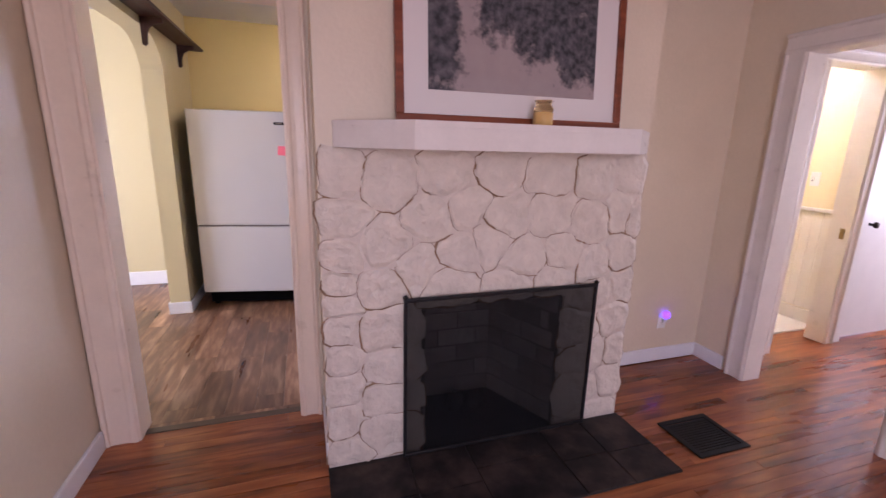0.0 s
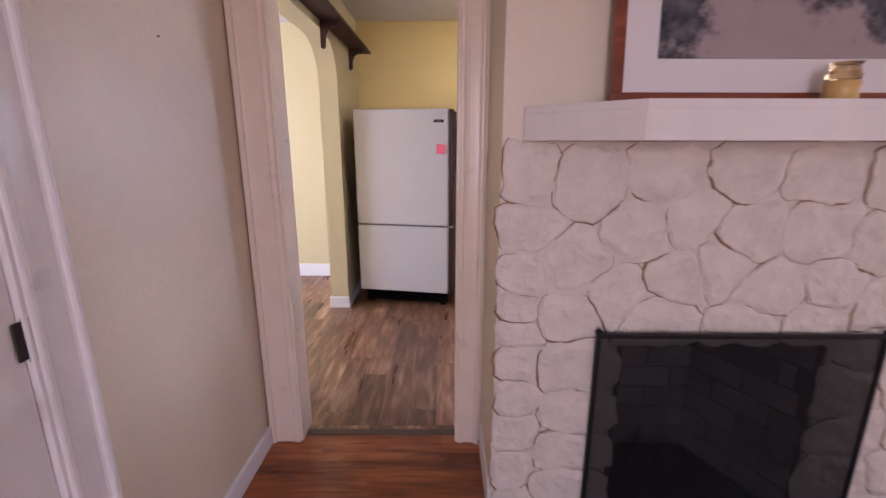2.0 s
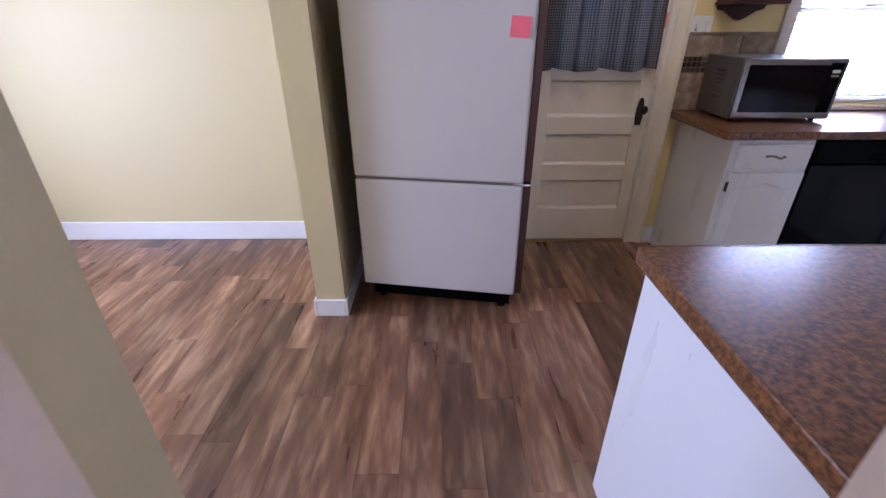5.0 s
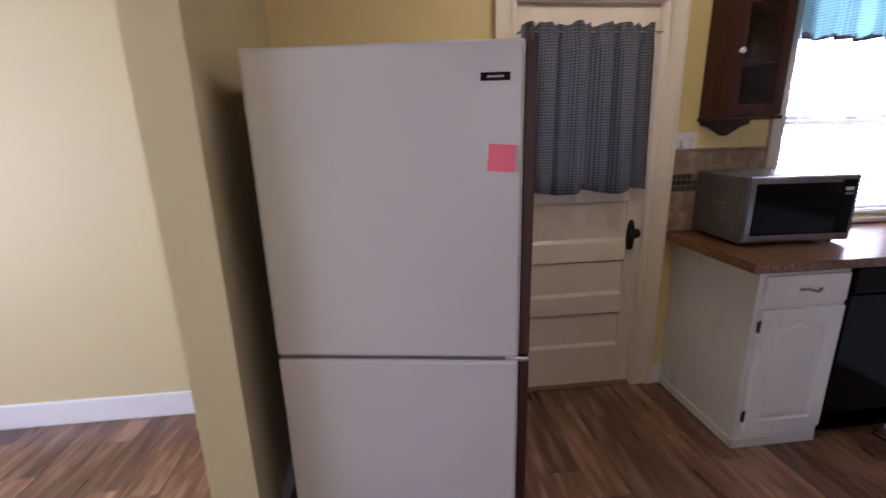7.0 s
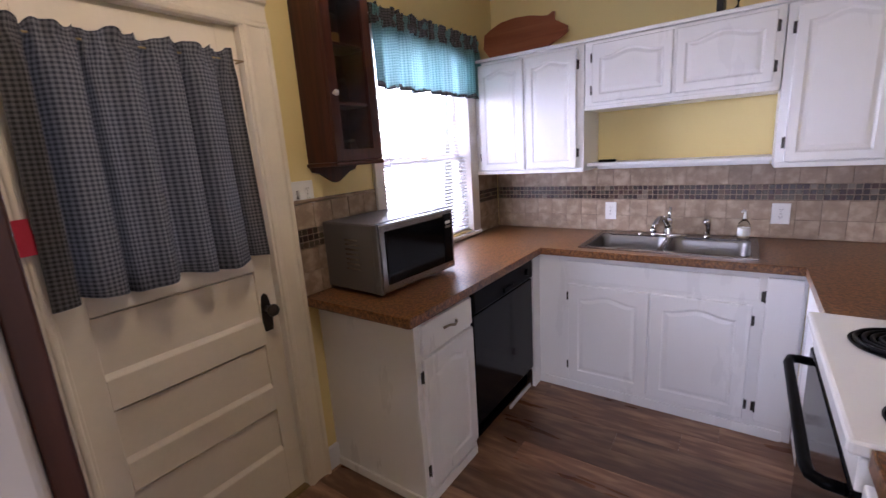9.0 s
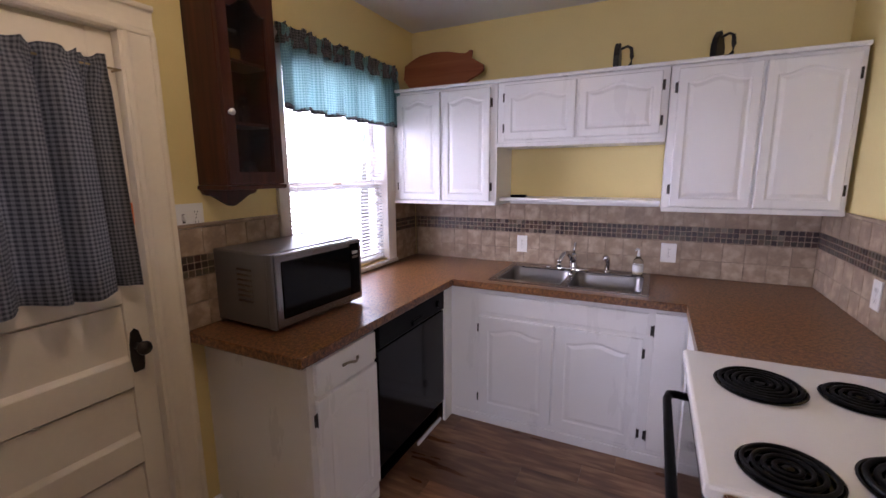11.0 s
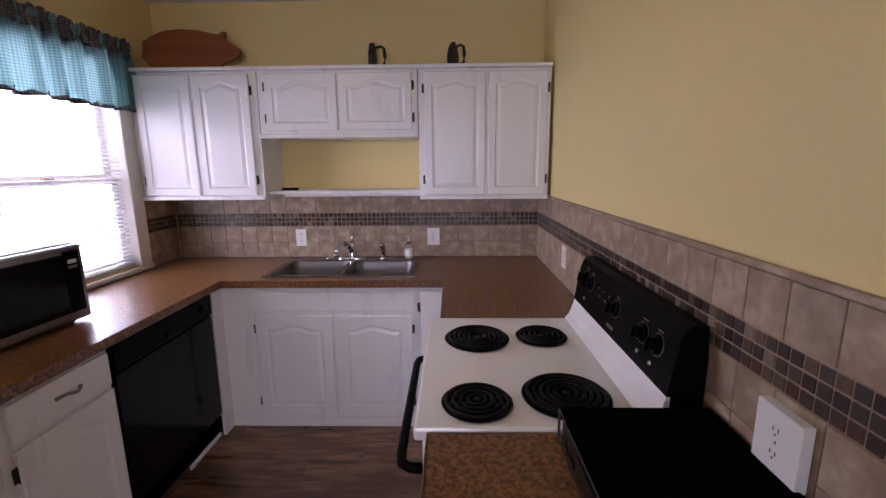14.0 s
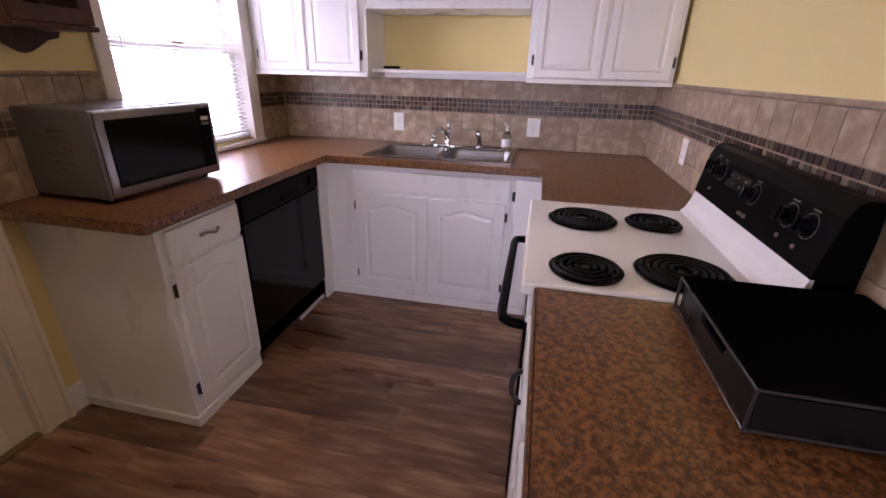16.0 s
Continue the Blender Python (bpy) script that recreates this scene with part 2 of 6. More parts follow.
def glass(name, tint=(1, 1, 1), rough=0.02, ior=1.45):
    m = bpy.data.materials.new(name)
    m.use_nodes = True
    p = m.node_tree.nodes["Principled BSDF"]
    p.inputs["Base Color"].default_value = (*tint, 1)
    p.inputs["Transmission Weight"].default_value = 1.0
    p.inputs["Roughness"].default_value = rough
    p.inputs["IOR"].default_value = ior
    return m


def glow(name, color, strength):
    m = bpy.data.materials.new(name)
    m.use_nodes = True
    p = m.node_tree.nodes["Principled BSDF"]
    p.inputs["Base Color"].default_value = (*color, 1)
    p.inputs["Emission Color"].default_value = (*color, 1)
    p.inputs["Emission Strength"].default_value = strength
    return m


YELLOW = material("yellow_wall_paint", (0.76, 0.62, 0.27), 0.6, var=0.05, scale=1.6, bump=0.12, grain=120)
CREAM = material("cream_wall_paint", (0.72, 0.62, 0.47), 0.46, var=0.06, scale=2.2, bump=0.45, grain=55, relief=0.006)
NOOK = material("pale_yellow_wall_paint", (0.60, 0.525, 0.305), 0.6, var=0.04, scale=1.4, bump=0.1, grain=120)
WHITE_WALL = material("white_panelling_paint", (0.78, 0.74, 0.68), 0.5, var=0.04)
CEILING = material("ceiling_paint", (0.72, 0.71, 0.70), 0.8, var=0.04, bump=0.1)
TRIM = material("white_trim_paint", (0.76, 0.71, 0.66), 0.32, var=0.06, scale=9, bump=0.06, grain=60)
BASEWHITE = material("white_baseboard_paint", (0.80, 0.80, 0.82), 0.35, var=0.04, scale=7, bump=0.04)
DOORPAINT = material("cream_door_paint", (0.82, 0.74, 0.58), 0.38, var=0.05, scale=6, bump=0.07, grain=50)
CABINET = material("white_cabinet_paint", (0.82, 0.81, 0.80), 0.3, var=0.008, scale=8, bump=0.012, grain=45, stretch=(1, 1, 0.25))
STONE = material("white_painted_stone", (0.68, 0.605, 0.505), 0.5, var=0.12, scale=11, bump=1.0, grain=32, relief=0.020)
# tan for the shadow lines painted round the stones
JOINTSHADE = material("tan_joint_grime", (0.26, 0.163, 0.092), 0.85, var=0.35, scale=14, bump=0.2)
MORTAR = material("white_painted_mortar", (0.65, 0.57, 0.485), 0.6, var=0.12, scale=12, bump=0.7, grain=30, relief=0.008)
FIREBRICK = material("sooty_firebrick", (0.31, 0.27, 0.24), 0.9, var=0.4, scale=5, bump=0.4, rand=0.2)
SOOT = material("soot_black", (0.025, 0.022, 0.02), 0.95, var=0.4, scale=9, bump=0.5)
SLATE = material("dark_slate", (0.022, 0.019, 0.018), 0.5, var=0.5, scale=6, bump=0.3, grain=30, blotch=(0.045, 0.032, 0.028), spec=0.12)
BLACKMETAL = material("black_metal", (0.012, 0.012, 0.013), 0.4, metal=0.3, var=0.2)
FRIDGE = material("fridge_enamel", (0.515, 0.49, 0.47), 0.34, var=0.02, scale=2, bump=0.10, grain=260)
FRIDGESIDE = wood("fridge_side_woodgrain", (0.026, 0.006, 0.004), (0.050, 0.012, 0.007), (0.072, 0.020, 0.010), "z", 0.45, 0.0)
BLACKPLASTIC = material("black_plastic", (0.0028, 0.0028, 0.003), 0.34, var=0.15, spec=0.05)
GLOSSBLACK = material("gloss_black_enamel", (0.003, 0.003, 0.0033), 0.12, var=0.1, spec=0.16, bump=0.0)
STOVEWHITE = material("stove_enamel", (0.82, 0.80, 0.76), 0.16, var=0.03, scale=5, bump=0.0)
COIL = material("burner_coil", (0.005, 0.005, 0.0052), 0.5, var=0.2, spec=0.14)
STEEL = material("stainless_steel", (0.30, 0.285, 0.275), 0.27, metal=1.0, var=0.05, bump=0.03, grain=200)
MWGREY = material("grey_painted_steel", (0.135, 0.122, 0.113), 0.4, metal=0.3, var=0.05, bump=0.02)
CHROME = material("chrome", (0.75, 0.75, 0.76), 0.08, metal=1.0, var=0.02, bump=0.0)
BRONZE = material("dark_bronze", (0.035, 0.028, 0.022), 0.4, metal=0.6, var=0.3, scale=30)
BRASS = material("aged_brass", (0.34, 0.25, 0.12), 0.35, metal=0.9, var=0.2, scale=30)
PEWTER = material("pewter_handle", (0.27, 0.23, 0.18), 0.38, metal=0.9, var=0.3, scale=30)
LAMINATE = speckle("brown_stone_laminate", [(0.32, (0.022, 0.011, 0.007)), (0.43, (0.085, 0.036, 0.016)), (0.52, (0.21, 0.090, 0.030)), (0.60, (0.31, 0.140, 0.048)), (0.70, (0.20, 0.110, 0.052))], 72, 0.28)
VINYL = wood("brown_vinyl_plank", (0.082, 0.034, 0.017), (0.185, 0.090, 0.046), (0.41, 0.25, 0.142), "y", 0.32, 0.42, 26, 0.04, spec=0.6, run=0.17, coarse=0.42, ends=(0.33, 0.67), knots=0.35)
OAK = wood("orange_oak_board", (0.11, 0.024, 0.006), (0.25, 0.066, 0.015), (0.40, 0.132, 0.036), "x", 0.30, 0.20, 24, 0.06, coat=0.15, run=0.13, coarse=0.30, knots=1.6, ends=(0.38, 0.64))
CHERRY = wood("dark_cherry_wood", (0.022, 0.005, 0.003), (0.052, 0.0125, 0.0065), (0.085, 0.022, 0.010), "z", 0.35, 0.05, 40, 0.05, spec=0.3)
SHELFWOOD = wood("dark_red_shelf_wood", (0.02, 0.006, 0.005), (0.045, 0.014, 0.011), (0.07, 0.024, 0.018), "y", 0.5, 0.05, 40, 0.05)
REDWOOD = wood("red_brown_wood", (0.19, 0.050, 0.018), (0.28, 0.085, 0.033), (0.34, 0.12, 0.05), "y", 0.42, 0.05, 24, 0.04)
FRAMEWOOD = wood("red_oak_frame", (0.12, 0.026, 0.009), (0.20, 0.048, 0.016), (0.28, 0.08, 0.03), "x", 0.35, 0.1, 40, 0.05)
TILE = material("travertine_tile", (0.30, 0.215, 0.142), 0.45, var=0.22, scale=17, bump=0.35, grain=75, rand=0.09, blotch=(0.385, 0.295, 0.205))
GROUT = material("tile_grout", (0.27, 0.20, 0.14), 0.85, var=0.1)
VENT = material("black_vent_metal", (0.012, 0.010, 0.009), 0.6, var=0.3, spec=0.2)
PAPER = material("pink_paper", (0.80, 0.16, 0.22), 0.8, var=0.08, bump=0.02)
ORANGE = material("orange_sticker", (0.80, 0.22, 0.04), 0.7, var=0.05)
PLATE = material("white_plastic_plate", (0.80, 0.79, 0.76), 0.3, var=0.02, bump=0.0)
SLOT = material("outlet_slot", (0.05, 0.045, 0.04), 0.6)
MATBOARD = material("white_mat_board", (0.74, 0.69, 0.66), 0.8, var=0.02, bump=0.02)
CANDLE = material("yellow_candle_wax", (0.62, 0.40, 0.13), 0.5, var=0.05)
GLASS = glass("clear_glass")
GREENGLASS = glass("bottle_glass", (0.85, 0.93, 0.88))
BLIND = material("white_blind_slat", (0.85, 0.85, 0.86), 0.5, var=0.02, translucent=0.35)
SOAP = material("soap_liquid", (0.75, 0.66, 0.42), 0.3)
PURPLE = glow("violet_night_light", (0.20, 0.06, 1.0), 1.5)
OUTSIDE = glow("bright_outdoors", (0.95, 0.97, 1.0), 4.5)


def mosaic_material():
    m = bpy.data.materials.new("stone_mosaic")
    m.use_nodes = True
    n, l = m.node_tree.nodes, m.node_tree.links
    info = n.new("ShaderNodeObjectInfo")
    ramp = n.new("ShaderNodeValToRGB")
    ramp.color_ramp.interpolation = "CONSTANT"
    e = ramp.color_ramp.elements
    e[0].position, e[0].color = 0.0, (0.028, 0.012, 0.011, 1)
    e[1].position, e[1].color = 0.94, (0.19, 0.15, 0.11, 1)
    for pos, c in ((0.26, (0.042, 0.031, 0.022)), (0.42, (0.062, 0.026, 0.018)), (0.62, (0.064, 0.049, 0.032)), (0.74, (0.10, 0.062, 0.034)), (0.85, (0.085, 0.070, 0.044))):
        k = e.new(pos)
        k.color = (*c, 1)
    l.new(info.outputs["Random"], ramp.inputs["Fac"])
    tc = n.new("ShaderNodeTexCoord")
    ns = n.new("ShaderNodeTexNoise")
    ns.inputs["Scale"].default_value = 70
    l.new(tc.outputs["Object"], ns.inputs["Vector"])
    hsv = n.new("ShaderNodeHueSaturation")
    l.new(ramp.outputs["Color"], hsv.inputs["Color"])
    mr = n.new("ShaderNodeMapRange")
    mr.inputs["To Min"].default_value = 0.6
    mr.inputs["To Max"].default_value = 1.4
    l.new(ns.outputs["Fac"], mr.inputs["Value"])
    l.new(mr.outputs["Result"], hsv.inputs["Value"])
    p = n["Principled BSDF"]
    l.new(hsv.outputs["Color"], p.inputs["Base Color"])
    p.inputs["Roughness"].default_value = 0.36
    return m


def gingham(name, light, dark, translucent, cells):
    """Woven checks: two sets of stripes, crossed, in x and z."""
    m = bpy.data.materials.new(name)
    m.use_nodes = True
    n, l = m.node_tree.nodes, m.node_tree.links
    p = n["Principled BSDF"]
    p.inputs["Roughness"].default_value = 0.9
    p.inputs["Specular IOR Level"].default_value = 0.1
    uv = n.new("ShaderNodeUVMap")
    sep = n.new("ShaderNodeSeparateXYZ")
    l.new(uv.outputs["UV"], sep.inputs["Vector"])
    steps = []
    for axis in ("X", "Y"):
        mul = n.new("ShaderNodeMath")
        mul.operation = "MULTIPLY"
        mul.inputs[1].default_value = cells
        l.new(sep.outputs[axis], mul.inputs[0])
        fr = n.new("ShaderNodeMath")
        fr.operation = "FRACT"
        l.new(mul.outputs[0], fr.inputs[0])
        st = n.new("ShaderNodeMath")
        st.operation = "GREATER_THAN"
        st.inputs[1].default_value = 0.5
        l.new(fr.outputs[0], st.inputs[0])
        steps.append(st)
    add = n.new("ShaderNodeMath")
    add.operation = "ADD"
    l.new(steps[0].outputs[0], add.inputs[0])
    l.new(steps[1].outputs[0], add.inputs[1])
    half = n.new("ShaderNodeMath")
    half.operation = "MULTIPLY"
    half.inputs[1].default_value = 0.5
    l.new(add.outputs[0], half.inputs[0])
    mix = n.new("ShaderNodeMix")
    mix.data_type = "RGBA"
    l.new(half.outputs[0], mix.inputs["Factor"])
    mix.inputs["A"].default_value = (*light, 1)
    mix.inputs["B"].default_value = (*dark, 1)
    l.new(mix.outputs["Result"], p.inputs["Base Color"])
    tr = n.new("ShaderNodeBsdfTranslucent")
    l.new(mix.outputs["Result"], tr.inputs["Color"])
    mx = n.new("ShaderNodeMixShader")
    mx.inputs["Fac"].default_value = translucent
    l.new(p.outputs["BSDF"], mx.inputs[1])
    l.new(tr.outputs["BSDF"], mx.inputs[2])
    l.new(mx.outputs["Shader"], n["Material Output"].inputs["Surface"])
    return m


def painting_material():
    """A misty river with dark tree masses, in object x and z."""
    m = bpy.data.materials.new("landscape_painting")
    m.use_nodes = True
    n, l = m.node_tree.nodes, m.node_tree.links
    p = n["Principled BSDF"]
    p.inputs["Roughness"].default_value = 0.75
    tc = n.new("ShaderNodeTexCoord")
    ns = n.new("ShaderNodeTexNoise")
    ns.inputs["Scale"].default_value = 11
    ns.inputs["Detail"].default_value = 7
    ns.inputs["Roughness"].default_value = 0.62
    l.new(tc.outputs["Object"], ns.inputs["Vector"])
    ground = n.new("ShaderNodeValToRGB")
    ground.color_ramp.elements[0].color = (0.30, 0.235, 0.235, 1)
    ground.color_ramp.elements[1].color = (0.40, 0.33, 0.315, 1)
    l.new(ns.outputs["Fac"], ground.inputs["Fac"])
    last = ground.outputs["Color"]
    # (centre x, centre z, half width, half height) of each tree mass
    for k, (cx, cz, hw, hh) in enumerate(((-0.33, 0.02, 0.10, 0.40), (-0.01, 0.05, 0.15, 0.13), (0.12, 0.06, 0.30, 0.21), (0.31, -0.07, 0.14, 0.17), (0.30, 0.20, 0.14, 0.16))):
        off = n.new("ShaderNodeVectorMath")
        off.operation = "SUBTRACT"
        l.new(tc.outputs["Object"], off.inputs[0])
        off.inputs[1].default_value = (cx, 0, cz)
        sc = n.new("ShaderNodeVectorMath")
        sc.operation = "MULTIPLY"
        l.new(off.outputs["Vector"], sc.inputs[0])
        sc.inputs[1].default_value = (1 / hw, 0, 1 / hh)
        ln = n.new("ShaderNodeVectorMath")
        ln.operation = "LENGTH"
        l.new(sc.outputs["Vector"], ln.inputs[0])
        ad = n.new("ShaderNodeMath")
        ad.operation = "MULTIPLY_ADD"
        l.new(ns.outputs["Fac"], ad.inputs[0])
        ad.inputs[1].default_value = 1.9
        l.new(ln.outputs["Value"], ad.inputs[2])
        mr = n.new("ShaderNodeMapRange")
        mr.inputs["From Min"].default_value = 2.05
        mr.inputs["From Max"].default_value = 1.75
        l.new(ad.outputs[0], mr.inputs["Value"])
        tone = n.new("ShaderNodeValToRGB")
        tone.color_ramp.elements[0].position = 0.35
        tone.color_ramp.elements[0].color = (0.02, 0.02, 0.026, 1)
        tone.color_ramp.elements[1].position = 0.68
        tone.color_ramp.elements[1].color = (0.13, 0.12, 0.13, 1)
        ns2 = n.new("ShaderNodeTexNoise")
        ns2.inputs["Scale"].default_value = 26 + 3 * k
        ns2.inputs["Detail"].default_value = 5
        l.new(tc.outputs["Object"], ns2.inputs["Vector"])
        l.new(ns2.outputs["Fac"], tone.inputs["Fac"])
        mix = n.new("ShaderNodeMix")
        mix.data_type = "RGBA"
        l.new(mr.outputs["Result"], mix.inputs["Factor"])
        l.new(last, mix.inputs["A"])
        l.new(tone.outputs["Color"], mix.inputs["B"])
        last = mix.outputs["Result"]
    l.new(last, p.inputs["Base Color"])
    return m


MOSAIC = mosaic_material()
CURTAIN = gingham("blue_gingham", (0.180, 0.176, 0.174), (0.044, 0.045, 0.050), 0.05, 75)
VALANCE = gingham("teal_gingham", (0.27, 0.45, 0.44), (0.135, 0.26, 0.27), 0.55, 75)
PAINTING = painting_material()

# ---- plan, in metres ----
CEIL = 2.56
LW, RW = -0.555, 3.115            # living room side walls
LY, KY = 2.30, 2.43               # the wall between living room and kitchen
SX = 3.30                         # sink wall
WY = 4.94                         # window wall
NX = -3.25                        # nook side wall
BACK = -2.7                       # living room back wall


# ---- large structure ----
def wall(name, material_, label, boxes):
    bm = bmesh.new()
    for b in boxes:
        box(*b, bm=bm)
    return structure(name, bm, material_, label, "wall")


# floors lie under the boards
structure("floor_kitchen", box(NX - 0.2, SX + 0.2, KY - 0.02, 5.3, -0.12, -0.008), GROUT, "sub floor under the brown vinyl planks", "floor")
structure("floor_living", box(-1.0, 6.2, BACK - 0.3, KY - 0.02, -0.12, -0.008), OAK, "orange oak strip floor of the living room and hall", "floor")
structure("floor_bathroom", box(3.3 + 0.13, 5.2, KY - 0.02, 4.4, -0.12, 0.006), WHITE_WALL, "white bathroom floor", "floor")
structure("ceiling_kitchen", box(NX - 0.2, SX + 0.13, LY, 5.3, CEIL, CEIL + 0.1), CEILING, "plain white kitchen ceiling", "ceiling")
structure("ceiling_living", box(-1.0, 6.2, BACK - 0.3, LY, CEIL, CEIL + 0.1), CEILING, "plain white living room ceiling", "ceiling")
structure("ceiling_bathroom", box(SX + 0.13, 5.2, LY, 4.4, CEIL, CEIL + 0.1), CEILING, "plain white bathroom ceiling", "ceiling")

DX0, DX1, DTOP = -0.395, 0.352, 2.07       # doorway to the kitchen
# the two faces of the dividing wall have their own paint
MID = (LY + KY) / 2
wall("wall_living_north", CREAM, "cream painted living room wall with a cased doorway",
     [(LW, DX0 - 0.02, LY, MID, 0, CEIL), (DX1 + 0.02, RW + 0.13, LY, MID, 0, CEIL), (DX0 - 0.02, DX1 + 0.02, LY, MID, DTOP + 0.02, CEIL)])
wall("wall_kitchen_south", YELLOW, "yellow painted kitchen wall above the stove",
     [(NX, DX0 - 0.02, MID, KY, 0, CEIL), (DX1 + 0.02, SX, MID, KY, 0, CEIL), (DX0 - 0.02, DX1 + 0.02, MID, KY, DTOP + 0.02, CEIL)])
wall("wall_living_west", CREAM, "cream painted living room wall with a white door",
     [(LW - 0.13, LW, 1.27, LY, 0, CEIL), (LW - 0.13, LW, 0.42, 1.27, 2.07, CEIL), (LW - 0.13, LW, BACK, 0.42, 0, CEIL)])
wall("wall_living_south", CREAM, "cream painted wall with a wide window behind the walk",
     [(LW - 0.13, -0.52, BACK - 0.13, BACK, 0, CEIL), (1.2, RW + 0.13, BACK - 0.13, BACK, 0, CEIL), (-0.52, 1.2, BACK - 0.13, BACK, 0, 0.75), (-0.52, 1.2, BACK - 0.13, BACK, 2.25, CEIL)])
RD0, RD1, RDTOP = 1.20, 1.90, 2.005        # opening to the hall
wall("wall_living_east", CREAM, "cream painted living room wall with a cased opening to the hall",
     [(RW, RW + 0.13, RD1 + 0.02, LY, 0, CEIL), (RW, RW + 0.13, RD0 - 0.02, RD1 + 0.02, RDTOP + 0.02, CEIL), (RW, RW + 0.13, -0.65, RD0 - 0.02, 0, CEIL),
      (RW, RW + 0.13, BACK, -1.95, 0, CEIL), (RW, RW + 0.13, -1.95, -0.65, 0, 0.75), (RW, RW + 0.13, -1.95, -0.65, 2.25, CEIL)])
WX0, WX1, WZ0, WZ1 = 1.99, 2.885, 0.955, 2.14   # kitchen window
KD0, KD1, KDTOP = 0.553, 1.272, 2.035           # kitchen back door
wall("wall_kitchen_north", YELLOW, "yellow painted kitchen wall with the window and the back door",
     [(-0.64, KD0 - 0.02, WY, WY + 0.14, 0, CEIL), (KD0 - 0.02, KD1 + 0.02, WY, WY + 0.14, KDTOP + 0.02, CEIL), (KD1 + 0.02, WX0, WY, WY + 0.14, 0, CEIL),
      (WX0, WX1, WY, WY + 0.14, 0, WZ0), (WX0, WX1, WY, WY + 0.14, WZ1, CEIL), (WX1, SX + 0.13, WY, WY + 0.14, 0, CEIL)])
wall("wall_kitchen_east", YELLOW, "yellow painted wall behind the sink and the wall cabinets", [(SX, SX + 0.13, LY, WY, 0, CEIL)])
wall("wall_nook_north", NOOK, "pale yellow painted wall of the breakfast nook", [(NX - 0.13, -0.64, WY + 0.08, WY + 0.22, 0, CEIL)])
wall("wall_nook_west", NOOK, "pale yellow nook wall with a window",
     [(NX - 0.13, NX, KY, 2.75, 0, CEIL), (NX - 0.13, NX, 4.05, WY + 0.08, 0, CEIL), (NX - 0.13, NX, 2.75, 4.05, 0, 0.8), (NX - 0.13, NX, 2.75, 4.05, 2.2, CEIL)])


def arch_wall():
    """The wall between kitchen and nook, with a round-cornered opening."""
    x0, x1, y0, y1, top, r = -0.705, -0.555, 2.69, 4.07, 2.19, 0.34
    outline = [(KY, 0), (y0, 0)]
    for k in range(13):
        a = math.pi - math.pi / 2 * k / 12
        outline.append((y0 + r + r * math.cos(a), top - 0.26 + 0.26 * math.sin(a)))
    for k in range(13):
        a = math.pi / 2 - math.pi / 2 * k / 12
        outline.append((y1 - r + r * math.cos(a), top - 0.26 + 0.26 * math.sin(a)))
    outline += [(y1, 0), (WY + 0.08, 0), (WY + 0.08, CEIL), (KY, CEIL)]
    m = Matrix(((0, 0, 1, x0), (1, 0, 0, 0), (0, 1, 0, 0), (0, 0, 0, 1)))
    return structure("wall_arch", prism(outline, m, x1 - x0), NOOK, "pale yellow plaster wall with an arched opening to the nook", "wall")


arch_wall()

# hall and bathroom beyond the living room
HY = 2.17
BX0, BX1, BTOP = 3.70, 4.285, 2.05
wall("wall_hall_north", CREAM, "hall wall with the bathroom doorway",
     [(RW + 0.13, BX0 - 0.02, HY, LY, 0, CEIL), (BX0 - 0.02, BX1 + 0.02, HY, LY, BTOP + 0.02, CEIL), (BX1 + 0.02, 4.46, HY, LY, 0, CEIL), (4.46, 5.22, HY, LY, BTOP, CEIL), (5.22, 6.2, HY, LY, 0, CEIL)])
wall("wall_hall_south", CREAM, "plain cream hall wall", [(RW + 0.13, 6.2, 0.6, 0.73, 0, CEIL)])
wall("wall_hall_east", CREAM, "plain cream hall end wall with a window", [(6.07, 6.2, 0.73, 0.98, 0, CEIL), (6.07, 6.2, 1.92, HY, 0, CEIL), (6.07, 6.2, 0.98, 1.92, 0, 0.82), (6.07, 6.2, 0.98, 1.92, 2.2, CEIL)])
BE = 4.61
wall("wall_bathroom_east", material("bathroom_yellow_paint", (0.82, 0.71, 0.45), 0.55, var=0.04), "yellow bathroom wall above white wainscot", [(BE, BE + 0.1, LY, 4.3, 0.0, CEIL)])
wall("wall_bathroom_north", YELLOW, "yellow bathroom end wall", [(SX + 0.13, BE, 4.2, 4.3, 0, CEIL)])


